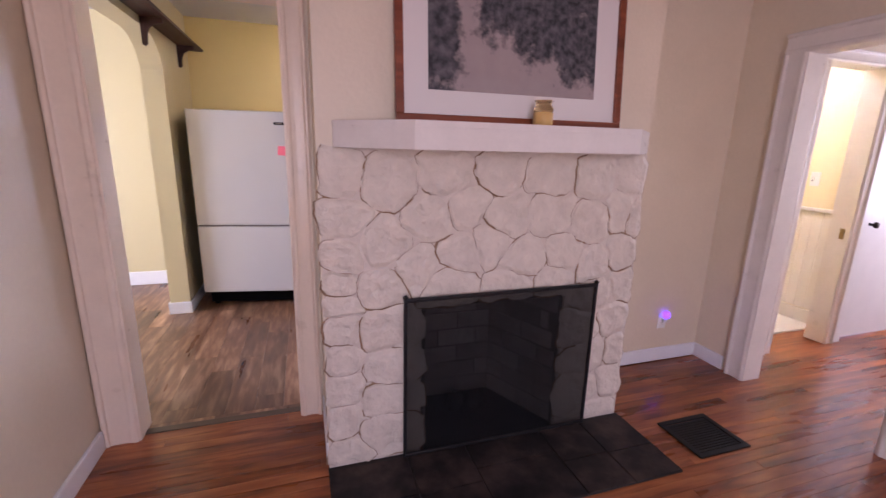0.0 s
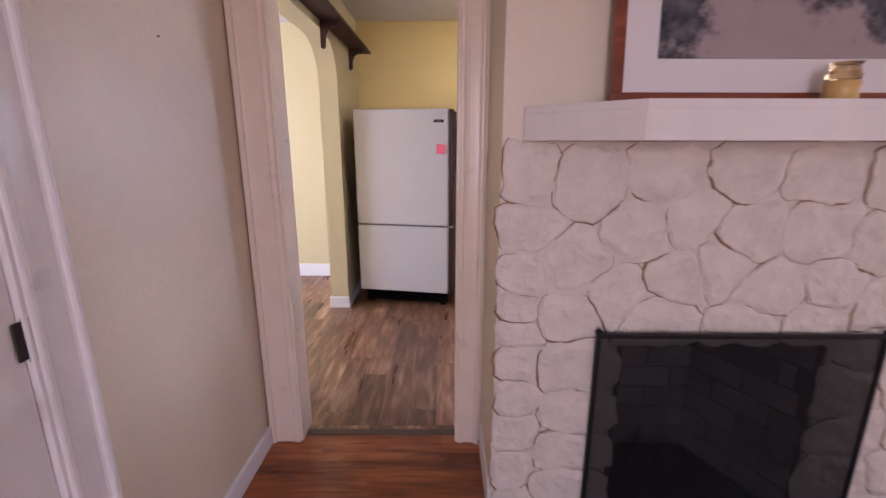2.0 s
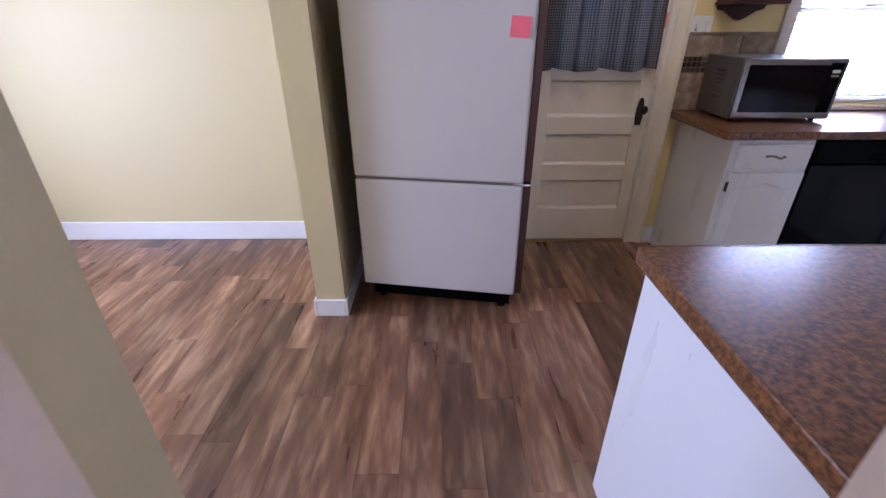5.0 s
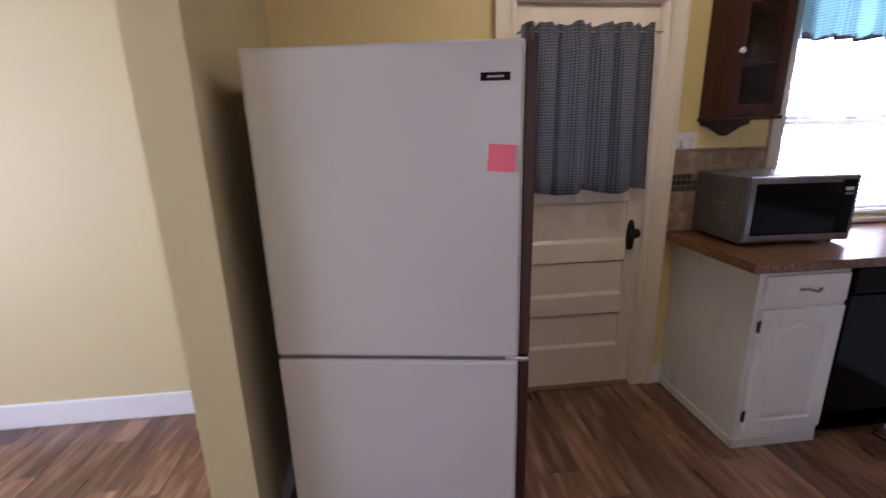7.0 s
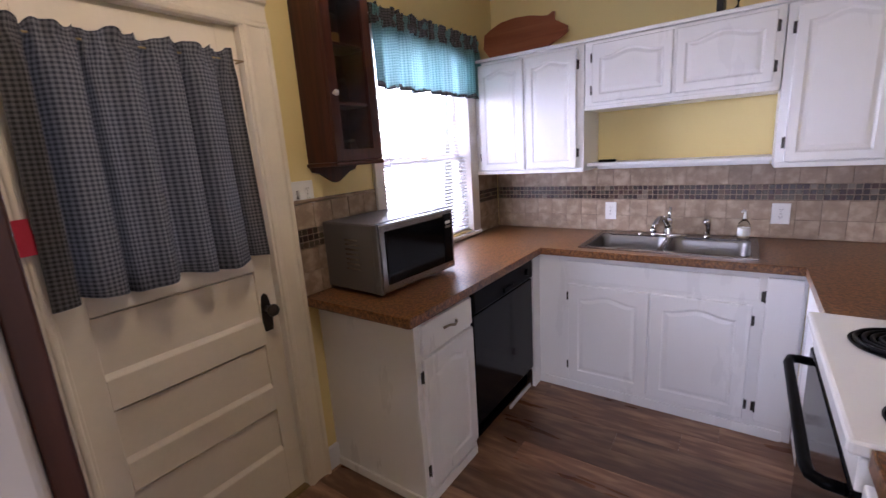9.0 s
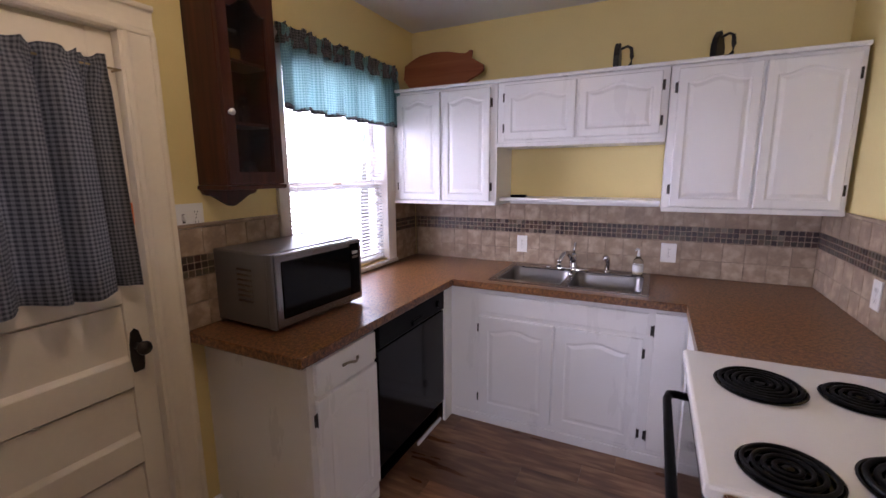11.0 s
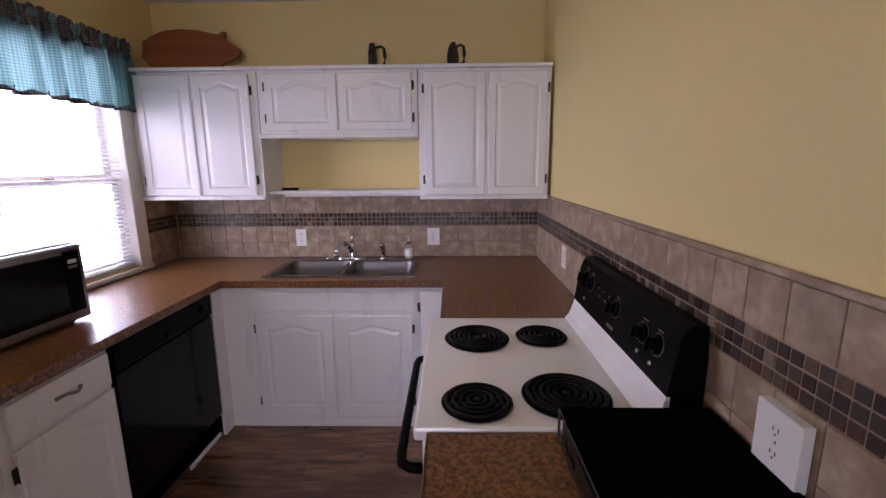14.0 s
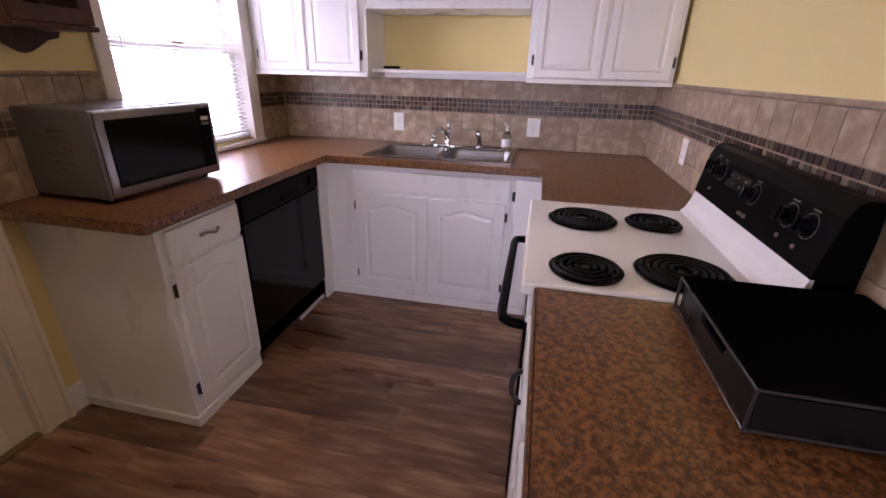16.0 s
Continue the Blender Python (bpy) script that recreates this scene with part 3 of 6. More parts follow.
# ---- trim ----
def door_frame(name, way, a0, a1, top, plane, cw=0.115, cw2=None, depth=0.022, jamb=0.13, label="white moulded door casing", head_w=None, mat=None):
    """Casing round an opening. way: the side that it looks to; a0, a1: the opening along the wall; plane: the wall's face."""
    cw2 = cw if cw2 is None else cw2
    head_w = head_w or cw
    root = thing(name, pose((a0 + a1) / 2 if way[1] == "y" else plane, plane if way[1] == "y" else (a0 + a1) / 2, 0), label, "door frame", kind="structure")
    out = 1 if way[0] == "+" else -1

    def piece(nm, u0, u1, z0, z1, d0, d1, bev=0.004):
        lo, hi = sorted((plane + out * d0, plane + out * d1))
        bm = box(u0, u1, lo, hi, z0, z1, bev) if way[1] == "y" else box(lo, hi, u0, u1, z0, z1, bev)
        return bm

    def board(nm, u0, u1, z0, z1, upright, mirror):
        """One moulded length: a rounded back band outside, a hollow field and a bead at the opening."""
        w = (u1 - u0) if upright else (z1 - z0)
        prof = [(0.0, 0.0), (0.0, 1.25), (0.02, 1.42), (0.06, 1.5), (0.13, 1.46), (0.17, 1.3), (0.185, 1.0), (0.24, 0.86), (0.40, 0.78), (0.60, 0.78), (0.78, 0.86), (0.82, 1.02), (0.87, 1.08), (0.95, 1.04), (0.99, 0.9), (1.0, 0.75), (1.0, 0.0)]
        loops = []
        for e in (z0, z1) if upright else (u0, u1):
            loop = []
            for f, d in prof:
                p = plane + out * depth * d
                if upright:
                    u, z = u0 + w * (1 - f if mirror else f), e
                else:
                    u, z = e, z1 - w * f
                loop.append((u, p, z) if way[1] == "y" else (p, u, z))
            loops.append(loop)
        return part(nm, loft(loops), mat or TRIM, root)

    board("side_casing", a0 - cw, a0 - 0.010, 0.0, top, True, False)
    board("side_casing", a1 + 0.010, a1 + cw2, 0.0, top, True, True)
    board("head_casing", a0 - cw, a1 + cw2, top, top + head_w, False, False)
    for u0, u1 in ((a0 - 0.018, a0), (a1, a1 + 0.018)):
        part("jamb", piece("jamb", u0 if u0 < a0 else u0 - 0.0, u1, 0.0, top, -jamb - 0.002, 0.014, 0.002), mat or TRIM, root)
    part("head_jamb", piece("head_jamb", a0, a1, top - 0.003, top + 0.0175, -jamb - 0.002, 0.012, 0.002), mat or TRIM, root)
    return root


# trim paint tinted warmer to carry the bounce from the orange floor
door_frame("door_frame_kitchen", "-y", DX0, DX1, DTOP, LY, 0.155, 0.112, mat=material("warm_white_trim_paint", (0.78, 0.65, 0.51), 0.32, var=0.06, scale=9, bump=0.06, grain=60))
door_frame("door_frame_back", "-y", KD0, KD1, KDTOP, WY, 0.105, 0.12, jamb=0.06, mat=DOORPAINT, label="cream painted moulded casing of the back door")
door_frame("door_frame_hall", "-x", RD0, RD1, RDTOP, RW, 0.125, head_w=0.11)
door_frame("door_frame_closet", "+x", 0.44, 1.25, 2.05, LW, 0.12, jamb=0.05)
door_frame("door_frame_bathroom", "-y", BX0, BX1, BTOP, HY, 0.08, jamb=0.13)


def baseboard(x0, x1, y0, y1, h=0.098, label="white painted baseboard with a rounded top"):
    bm = box(x0, x1, y0, y1, 0.0, h, 0.005)
    return structure("baseboard", bm, BASEWHITE, label, "baseboard")


baseboard(LW, LW + 0.018, 1.375, LY - 0.035)
baseboard(2.05, RW, LY - 0.016, LY)
baseboard(RW - 0.016, RW, 2.058, LY - 0.016)
baseboard(0.468, 0.486, 1.86, LY - 0.036, 0.12)
baseboard(-0.705, -0.555, 4.054, 4.07, 0.102)
baseboard(-0.555, -0.541, 4.054, WY, 0.102)
baseboard(-0.719, -0.705, 4.054, WY + 0.08, 0.102)
baseboard(NX, -0.719, WY + 0.064, WY + 0.08, 0.138)
baseboard(NX, NX + 0.016, KY, WY + 0.064, 0.138)
baseboard(-0.52, 0.447, WY - 0.016, WY, 0.12)
baseboard(1.394, 1.462, WY - 0.022, WY, 0.12)
structure("trim", box(DX0 - 0.01, DX1 + 0.01, LY + 0.03, LY + 0.075, -0.002, 0.006, 0.003), material("brown_threshold", (0.10, 0.065, 0.04), 0.5), "dull brown threshold strip between the floors", "trim")


# ---- kitchen: doors and cabinets ----
def arch_outline(w, h, mx, my, rise, n=14):
    """Panel outline with a cathedral top, centred on x, from the lower left round."""
    x0, x1, y0, y1 = -w / 2 + mx, w / 2 - mx, my, h - my
    pts = [(x0, y0), (x1, y0)]
    pts.append((x1, y1 - rise))
    for k in range(n + 1):
        u = k / n
        x = x1 + (x0 - x1) * u
        s = 2 * abs(u - 0.5)
        lift = 0.5 + 0.5 * math.cos(math.pi * min(1.0, s / 0.86))
        pts.append((x, y1 - rise + rise * lift)) if 0 < k < n else None
    pts.append((x0, y1 - rise))
    return pts


def panel_door(w, h, mx=0.058, my=0.055, rise=0.030, thick=0.02):
    """A cabinet door with a raised panel under a cathedral arch; front to +z, foot at y 0."""
    inner = arch_outline(w, h, mx, my, rise)
    outer = []
    n = len(inner)
    for i, (x, y) in enumerate(inner):
        if i == 0:
            outer.append((-w / 2, 0))
        elif i == 1:
            outer.append((w / 2, 0))
        elif i == 2:
            outer.append((w / 2, h))
        elif i == n - 1:
            outer.append((-w / 2, h))
        else:
            outer.append((x * (w / 2) / (w / 2 - mx), h))

    def shrunk(d):
        out = []
        for x, y in inner:
            out.append((x * (1 - d / (w / 2 - mx)), h / 2 + (y - h / 2) * (1 - d / (h / 2 - my))))
        return out
    e = 0.004
    soft = [(x - math.copysign(e, x) if abs(abs(x) - w / 2) < 1e-6 else x, e if y < 1e-6 else (h - e if abs(y - h) < 1e-6 else y)) for x, y in outer]
    loops = [[(x, y, 0) for x, y in outer], [(x, y, thick - e) for x, y in outer], [(x, y, thick) for x, y in soft], [(x, y, thick) for x, y in inner],
             [(x, y, thick - 0.004) for x, y in shrunk(0.006)], [(x, y, thick - 0.0052) for x, y in shrunk(0.013)], [(x, y, thick - 0.001) for x, y in shrunk(0.032)]]
    return loft(loops)


def hinge_bm(m):
    bm = box(-0.008, 0.008, -0.026, 0.026, 0, 0.004, 0.002)
    join(bm, lathe([(0.0055, -0.03), (0.0055, 0.03)], pose(0.009, 0, 0.004, 90, 0, 0), 8))
    return moved(bm, m)


def add_door(parent, way, u, z, w, h, plane, hinges=1, mx=0.058, my=0.055, rise=0.030, hinge_z=(0.13, 0.87)):
    """Hangs a door on a face. u: centre along the wall; hinges: side in the door's own x (+1, -1) or 0."""
    x, y = (u, plane) if way[1] == "y" else (plane, u)
    m = facing(x, y, z, way)
    door = part("door", moved(panel_door(w, h, mx=mx, my=my, rise=rise), m), CABINET, parent)
    for f in hinge_z if hinges else ():
        hm = m @ pose(hinges * (w / 2 + 0.006), h * f, 0.004, 0, 0, 0 if hinges < 0 else 180)
        part("hinge", hinge_bm(hm), BRONZE, door, "dark bronze hinge")
    return door


def bow_handle(m, length=0.10, mat=None):
    pts = []
    for k in range(13):
        u = k / 12
        pts.append(m @ Vector(((u - 0.5) * length, 0.006 * math.sin(u * 2 * math.pi), 0.004 + 0.018 * math.sin(math.pi * u))))
    rs = [0.0065 if k in (0, 1, 11, 12) else 0.0045 + 0.0015 * math.sin(math.pi * k / 12) for k in range(13)]
    return rod(pts, rs, 8)


# base cabinet by the back door
CT = 0.914
cab = thing("base_cabinet", pose(1.68, 4.65, 0), "white painted base cabinet with one drawer and one door", "cabinet", "kitchen base cabinets")
part("body", box(1.465, 1.893, 4.365, WY, 0.0, CT - 0.038, 0.002), CABINET, cab)
part("foot_trim", box(1.453, 1.88, 4.352, 4.364, 0.0, 0.05, 0.004), CABINET, cab)
part("side_trim", box(1.453, 1.4645, 4.352, WY - 0.02, 0.0, 0.045, 0.004), CABINET, cab)
drawer = part("drawer_front", box(1.495, 1.878, 4.345, 4.3645, 0.715, 0.845, 0.005), CABINET, cab)
part("handle", bow_handle(facing(1.69, 4.345, 0.782, "-y")), PEWTER, drawer, "aged pewter bow handle")
add_door(cab, "-y", 1.69, 0.088, 0.385, 0.605, 4.3645, hinges=-1)

# dishwasher
dish = thing("dishwasher", pose(2.25, 4.6, 0), "black built-in dishwasher with a recessed handle lip", "dishwasher")
part("tub", box(1.897, 2.598, 4.40, 4.92, 0.03, 0.868), BLACKPLASTIC, dish)
part("door", box(1.900, 2.594, 4.352, 4.399, 0.145, 0.735, 0.006), GLOSSBLACK, dish)
cp = part("control_panel", box(1.900, 2.594, 4.345, 4.399, 0.742, 0.866, 0.010), BLACKPLASTIC, dish)
part("latch", box(2.20, 2.31, 4.335, 4.3455, 0.76, 0.79, 0.004), BLACKPLASTIC, cp)
part("dial", lathe([(0.022, 0), (0.020, 0.014), (0.0, 0.0145)], facing(2.50, 4.345, 0.80, "-y"), 20, False), BLACKPLASTIC, cp)
part("kick_plate", box(1.905, 2.59, 4.40, 4.42, 0.012, 0.135), BLACKPLASTIC, dish)
part("foot_trim", box(2.30, 2.594, 4.372, 4.384, 0.0, 0.022, 0.003), BASEWHITE, dish, "white strip along the floor")

# sink cabinet
sinkcab = thing("sink_cabinet", pose(2.95, 3.75, 0), "white painted sink base cabinet with two arched doors", "cabinet", "kitchen base cabinets")
part("face_frame", box(2.70, 2.72, 3.055, 4.364, 0.0, CT - 0.038, 0.002), CABINET, sinkcab)
part("end_filler", box(2.60, 2.6995, 4.345, 4.365, 0.0, CT - 0.038, 0.002), CABINET, sinkcab)
part("side_panel", box(2.72, 3.29, 3.08, 3.098, 0.0, CT - 0.04), CABINET, sinkcab)
part("floor_panel", box(2.72, 3.29, 3.098, 4.90, 0.05, 0.07), CABINET, sinkcab)
part("foot_trim", box(2.688, 2.6995, 3.09, 4.345, 0.0, 0.055, 0.004), CABINET, sinkcab)
part("false_front", box(2.688, 2.6995, 3.235, 4.17, 0.722, 0.838, 0.004), CABINET, sinkcab)
add_door(sinkcab, "-x", 3.935, 0.085, 0.445, 0.612, 2.6995, hinges=-1)
add_door(sinkcab, "-x", 3.478, 0.085, 0.447, 0.612, 2.6995, hinges=1)
narrow = part("narrow_door", box(2.684, 2.6995, 3.068, 3.205, 0.085, 0.845, 0.004), CABINET, sinkcab)
for hz in (0.16, 0.745):
    part("hinge", hinge_bm(facing(2.6995, 3.215, hz, "-x")), BRONZE, narrow, "dark bronze hinge")

# cabinet beside the stove, in the corner
corner = thing("corner_cabinet", pose(2.4, 2.75, 0), "white painted corner base cabinet beside the stove", "cabinet", "kitchen base cabinets")
part("body", box(2.057, 2.70, 2.44, 3.04, 0.0, CT - 0.038, 0.002), CABINET, corner)
cd = part("door", moved(panel_door(0.52, 0.76), facing(2.375, 3.04, 0.08, "+y")), CABINET, corner)
part("catch", rod([(2.10, 3.062, 0.80), (2.10, 3.085, 0.805), (2.10, 3.085, 0.83), (2.10, 3.065, 0.835)], 0.005, 8), CHROME, cd)

# cabinet with drawers at the doorway
near = thing("drawer_cabinet", pose(0.87, 2.75, 0), "white painted drawer cabinet with a plain end panel", "cabinet", "kitchen base cabinets")
part("body", box(0.475, 1.272, KY + 0.004, 3.076, 0.085, CT - 0.045, 0.002), CABINET, near)
part("toe_kick", box(0.475, 1.272, KY + 0.004, 2.99, 0.0, 0.0845), BLACKPLASTIC, near, "dark toe recess")
part("end_panel", box(0.463, 0.4745, KY + 0.004, 3.086, 0.0, CT - 0.045, 0.003), CABINET, near)
for d0, d1 in ((0.905, 1.262), (0.50, 0.865)):
    dr = part("drawer_front", box(d0, d1, 3.0765, 3.095, 0.71, 0.848, 0.005), CABINET, near)
    part("handle", bow_handle(facing((d0 + d1) / 2, 3.095, 0.775, "+y"), 0.10), BRONZE, dr, "dark bow handle")
    add_door(near, "+y", (d0 + d1) / 2, 0.10, d1 - d0, 0.59, 3.0765, hinges=1, mx=0.05)


# ---- worktops ----
def worktop(name, boxes, label, edges=()):
    bm = bmesh.new()
    for b in boxes:
        box(*b, bm=bm)
    bmesh.ops.remove_doubles(bm, verts=bm.verts, dist=0.0005)
    root = thing(name, pose(boxes[0][0], boxes[0][2], CT), label, "countertop")
    part("slab", bm, LAMINATE, root)
    for e in edges:
        part("front_edge", box(*e, 0.005), LAMINATE, root)
    return root


SK = (2.745, 3.215, 3.262, 4.098)      # sink cut-out
cz0 = CT - 0.038
worktop("countertop", [(1.398, 2.658, 4.322, WY, cz0, CT), (2.658, SX, 4.322, WY, cz0, CT),
                       (2.658, SK[0], 3.075, 4.322, cz0, CT), (SK[1], SX, 3.075, 4.322, cz0, CT), (SK[0], SK[1], 3.075, SK[2], cz0, CT), (SK[0], SK[1], SK[3], 4.322, cz0, CT),
                       (2.05, 2.658, KY, 3.075, cz0, CT), (2.658, SX, KY, 3.075, cz0, CT)], "brown stone-pattern laminate countertop round the sink corner",
        [(1.392, 2.652, 4.315, 4.3215, cz0 - 0.002, CT + 0.0015), (2.6515, 2.6575, 3.07, 4.3215, cz0 - 0.002, CT + 0.0015), (1.391, 1.3975, 4.3215, WY, cz0 - 0.002, CT + 0.0015)])
worktop("countertop", [(0.436, 1.278, KY, 3.082, cz0, CT)], "orange-brown speckled laminate countertop beside the stove",
        [(0.436, 1.278, 3.0825, 3.089, cz0 - 0.006, CT + 0.0015), (0.429, 0.4355, KY, 3.089, cz0 - 0.006, CT + 0.0015)])


# ---- sink and taps ----
def bowl(x0, x1, y0, y1, z0, depth):
    def ring(inset, z, r):
        pts = []
        for cx, cy, a0 in ((x1 - r, y1 - r, 0), (x0 + r, y1 - r, 90), (x0 + r, y0 + r, 180), (x1 - r, y0 + r, 270)):
            for k in range(7):
                a = radians(a0 + 15 * k)
                pts.append((cx + (r - inset) * math.cos(a), cy + (r - inset) * math.sin(a), z))
        return pts
    return loft([ring(-0.004, z0 + 0.002, 0.06), ring(0.0, z0, 0.06), ring(0.006, z0 - 0.02, 0.06), ring(0.016, z0 - depth + 0.03, 0.06), ring(0.034, z0 - depth, 0.06)], False, True)


sink = thing("kitchen_sink", pose(2.97, 3.68, CT), "stainless steel double bowl drop-in sink", "sink")
rim = bmesh.new()
x0, x1, y0, y1 = 2.718, 3.238, 3.245, 4.112
zt = CT + 0.001
for b in ((x0, 2.760, y0, y1), (3.150, x1, y0, y1), (2.760, 3.150, y0, 3.278), (2.760, 3.150, 4.080, y1), (2.760, 3.150, 3.660, 3.698)):
    box(*b, zt, zt + 0.007, 0.0, bm=rim)
part("rim", rim, STEEL, sink)
SINKSTEEL = material("dull_sink_steel", (0.24, 0.23, 0.225), 0.36, metal=1.0, var=0.08, bump=0.03, grain=200)
part("bowl", bowl(2.758, 3.152, 3.276, 3.662, zt + 0.005, 0.17), SINKSTEEL, sink, "", True)
part("bowl", bowl(2.758, 3.152, 3.696, 4.082, zt + 0.005, 0.17), SINKSTEEL, sink, "", True)
for yy in (3.47, 3.89):
    part("drain", lathe([(0.045, 0), (0.042, 0.004), (0.02, 0.001), (0.0, 0.001)], pose(2.95, yy, zt - 0.164), 24, False), CHROME, sink)

tap = thing("faucet", pose(3.20, 3.70, CT), "chrome single lever kitchen faucet on the sink", "faucet")
zs = CT + 0.0085
part("base_plate", lathe([(0.045, 0), (0.045, 0.006), (0.03, 0.012), (0.0, 0.012)], Matrix.Translation((3.195, 3.70, zs)) @ Matrix.Diagonal((0.7, 2.3, 1, 1)), 28, False), CHROME, tap, "", True)
part("body", lathe([(0.028, 0.005), (0.026, 0.03), (0.021, 0.06), (0.024, 0.085), (0.018, 0.105), (0.0, 0.11)], pose(3.20, 3.70, zs), 20, False), CHROME, tap, "", True)
sp = [(3.19, 3.705, zs + 0.055)] + [(3.19 - 0.16 * u, 3.705 + 0.055 * u, zs + 0.055 + 0.075 * math.sin(math.pi * min(1, u * 0.78 + 0.05)) - 0.02 * u) for u in [k / 11 for k in range(1, 12)]]
part("spout", rod(sp, [0.018 - 0.005 * k / 11 for k in range(12)], 12), CHROME, tap, "", True)
part("spout_tip", lathe([(0.015, 0), (0.015, 0.022), (0.012, 0.024)], pose(3.03, 3.760, zs + 0.043), 14), CHROME, tap, "", True)
part("lever", rod([(3.20, 3.70, zs + 0.10), (3.205, 3.698, zs + 0.135), (3.215, 3.694, zs + 0.172)], [0.010, 0.007, 0.009], 10), CHROME, tap, "", True)
spray = thing("side_sprayer", pose(3.20, 3.49, CT), "chrome side sprayer beside the faucet", "sprayer")
part("collar", lathe([(0.022, 0), (0.022, 0.006), (0.014, 0.014), (0.0, 0.014)], pose(3.20, 3.49, zs), 18, False), CHROME, spray, "", True)
part("nozzle", rod([(3.20, 3.49, zs + 0.01), (3.20, 3.49, zs + 0.055), (3.19, 3.493, zs + 0.085), (3.165, 3.50, zs + 0.098)], [0.011, 0.013, 0.017, 0.016], 12), CHROME, spray, "", True)
hole = thing("sink_hole_cap", pose(3.20, 3.86, CT), "small chrome hole cover on the sink rim", "cap")
part("cap", lathe([(0.018, 0), (0.017, 0.006), (0.0, 0.009)], pose(3.20, 3.86, zs), 18, False), CHROME, hole, "", True)
soap = thing("soap_bottle", pose(3.21, 3.315, CT), "clear soap bottle with a pump and pale yellow soap", "bottle")
part("bottle", lathe([(0.026, 0.0), (0.030, 0.005), (0.030, 0.075), (0.024, 0.095), (0.012, 0.105), (0.012, 0.115)], pose(3.205, 3.315, zs), 20), GLASS, soap, "", True)
part("soap", lathe([(0.025, 0.004), (0.0275, 0.007), (0.0275, 0.055), (0.0, 0.0555)], pose(3.205, 3.315, zs), 18, True), SOAP, soap, "pale yellow liquid soap")
part("paper_label", lathe([(0.0305, 0.018), (0.0305, 0.062)], pose(3.205, 3.315, zs), 20, False), PLATE, soap, "white paper label", True)
part("pump", rod([(3.205, 3.315, zs + 0.113), (3.205, 3.315, zs + 0.155), (3.185, 3.322, zs + 0.163), (3.165, 3.33, zs + 0.157)], [0.009, 0.006, 0.007, 0.005], 8), PLATE, soap)


# ---- wall cabinets ----
def wall_cabinet(y0, y1, z0, doors, label, rise=0.028):
    root = thing("wall_cabinet", pose(3.14, (y0 + y1) / 2, z0), label, "cabinet", "wall cabinets over the sink")
    part("body", box(2.987, SX - 0.002, y0, y1, z0, 2.085, 0.002), CABINET, root)
    part("bottom_lip", box(2.972, 2.9865, y0 + 0.001, y1 - 0.001, z0 - 0.002, z0 + 0.022, 0.003), CABINET, root)
    for d0, d1, dz, side in doors:
        add_door(root, "-x", (d0 + d1) / 2, z0 + dz, d1 - d0, 2.066 - z0 - dz, 2.9865, hinges=side, mx=0.042, my=0.042, rise=rise, hinge_z=(0.13, 0.87) if z0 < 1.5 else (0.22, 0.78))
    return root


wall_cabinet(4.162, 4.925, 1.342, ((4.553, 4.880, 0.026, -1), (4.205, 4.535, 0.026, 1)), "white painted wall cabinet with two arched doors by the window")
wall_cabinet(3.222, 4.158, 1.705, ((3.692, 4.112, 0.04, -1), (3.255, 3.676, 0.04, 1)), "short white wall cabinet over the sink", 0.034)
wall_cabinet(2.447, 3.218, 1.336, ((2.825, 3.182, 0.026, -1), (2.470, 2.810, 0.026, 1)), "white painted wall cabinet with two tall arched doors")
top = tagged(part("cabinet_top_board", box(2.962, SX - 0.002, 2.445, 4.927, 2.086, 2.106, 0.004), CABINET), "white top board running over all wall cabinets", "trim board")
shelf = thing("wall_shelf", pose(3.17, 3.69, 1.38), "white open shelf under the short wall cabinet", "shelf")
part("board", box(3.035, SX - 0.002, 3.222, 4.158, 1.368, 1.388, 0.003), CABINET, shelf)
part("back_rail", box(3.27, SX - 0.002, 3.222, 4.158, 1.336, 1.3675, 0.002), CABINET, shelf)
remote = tagged(part("black_remote", box(3.08, 3.12, 4.00, 4.10, 1.389, 1.405, 0.005), BLACKPLASTIC), "small black box lying on the white shelf", "box")


# ---- stove ----
stove = thing("stove", pose(1.664, 2.78, 0), "white electric range with coil burners and a black backguard", "stove")
S0, S1 = 1.285, 2.043
part("body", box(S0 + 0.006, S1 - 0.006, 2.47, 3.065, 0.02, 0.885, 0.004), STOVEWHITE, stove)
ctop = part("cooktop", box(S0, S1, 2.545, 3.122, 0.884, 0.922, 0.010), STOVEWHITE, stove)
part("back_ledge", loft([[(S0, 2.544, 0.90), (S0, 2.566, 0.9225), (S0, 2.552, 0.938), (S0, 2.540, 0.968), (S0, 2.530, 1.005), (S0, 2.522, 1.006), (S0, 2.522, 0.90)], [(S1, 2.544, 0.90), (S1, 2.566, 0.9225), (S1, 2.552, 0.938), (S1, 2.540, 0.968), (S1, 2.530, 1.005), (S1, 2.522, 1.006), (S1, 2.522, 0.90)]]), STOVEWHITE, stove)
odoor = part("oven_door", box(S0 + 0.008, S1 - 0.008, 3.066, 3.104, 0.19, 0.80, 0.008), GLOSSBLACK, stove, "black glass oven door")
part("door_trim", box(S0 + 0.008, S1 - 0.008, 3.066, 3.10, 0.803, 0.88, 0.004), STOVEWHITE, stove)
part("storage_drawer", box(S0 + 0.008, S1 - 0.008, 3.066, 3.10, 0.035, 0.18, 0.006), GLOSSBLACK, stove)
hx0, hx1 = S0 + 0.06, S1 - 0.06
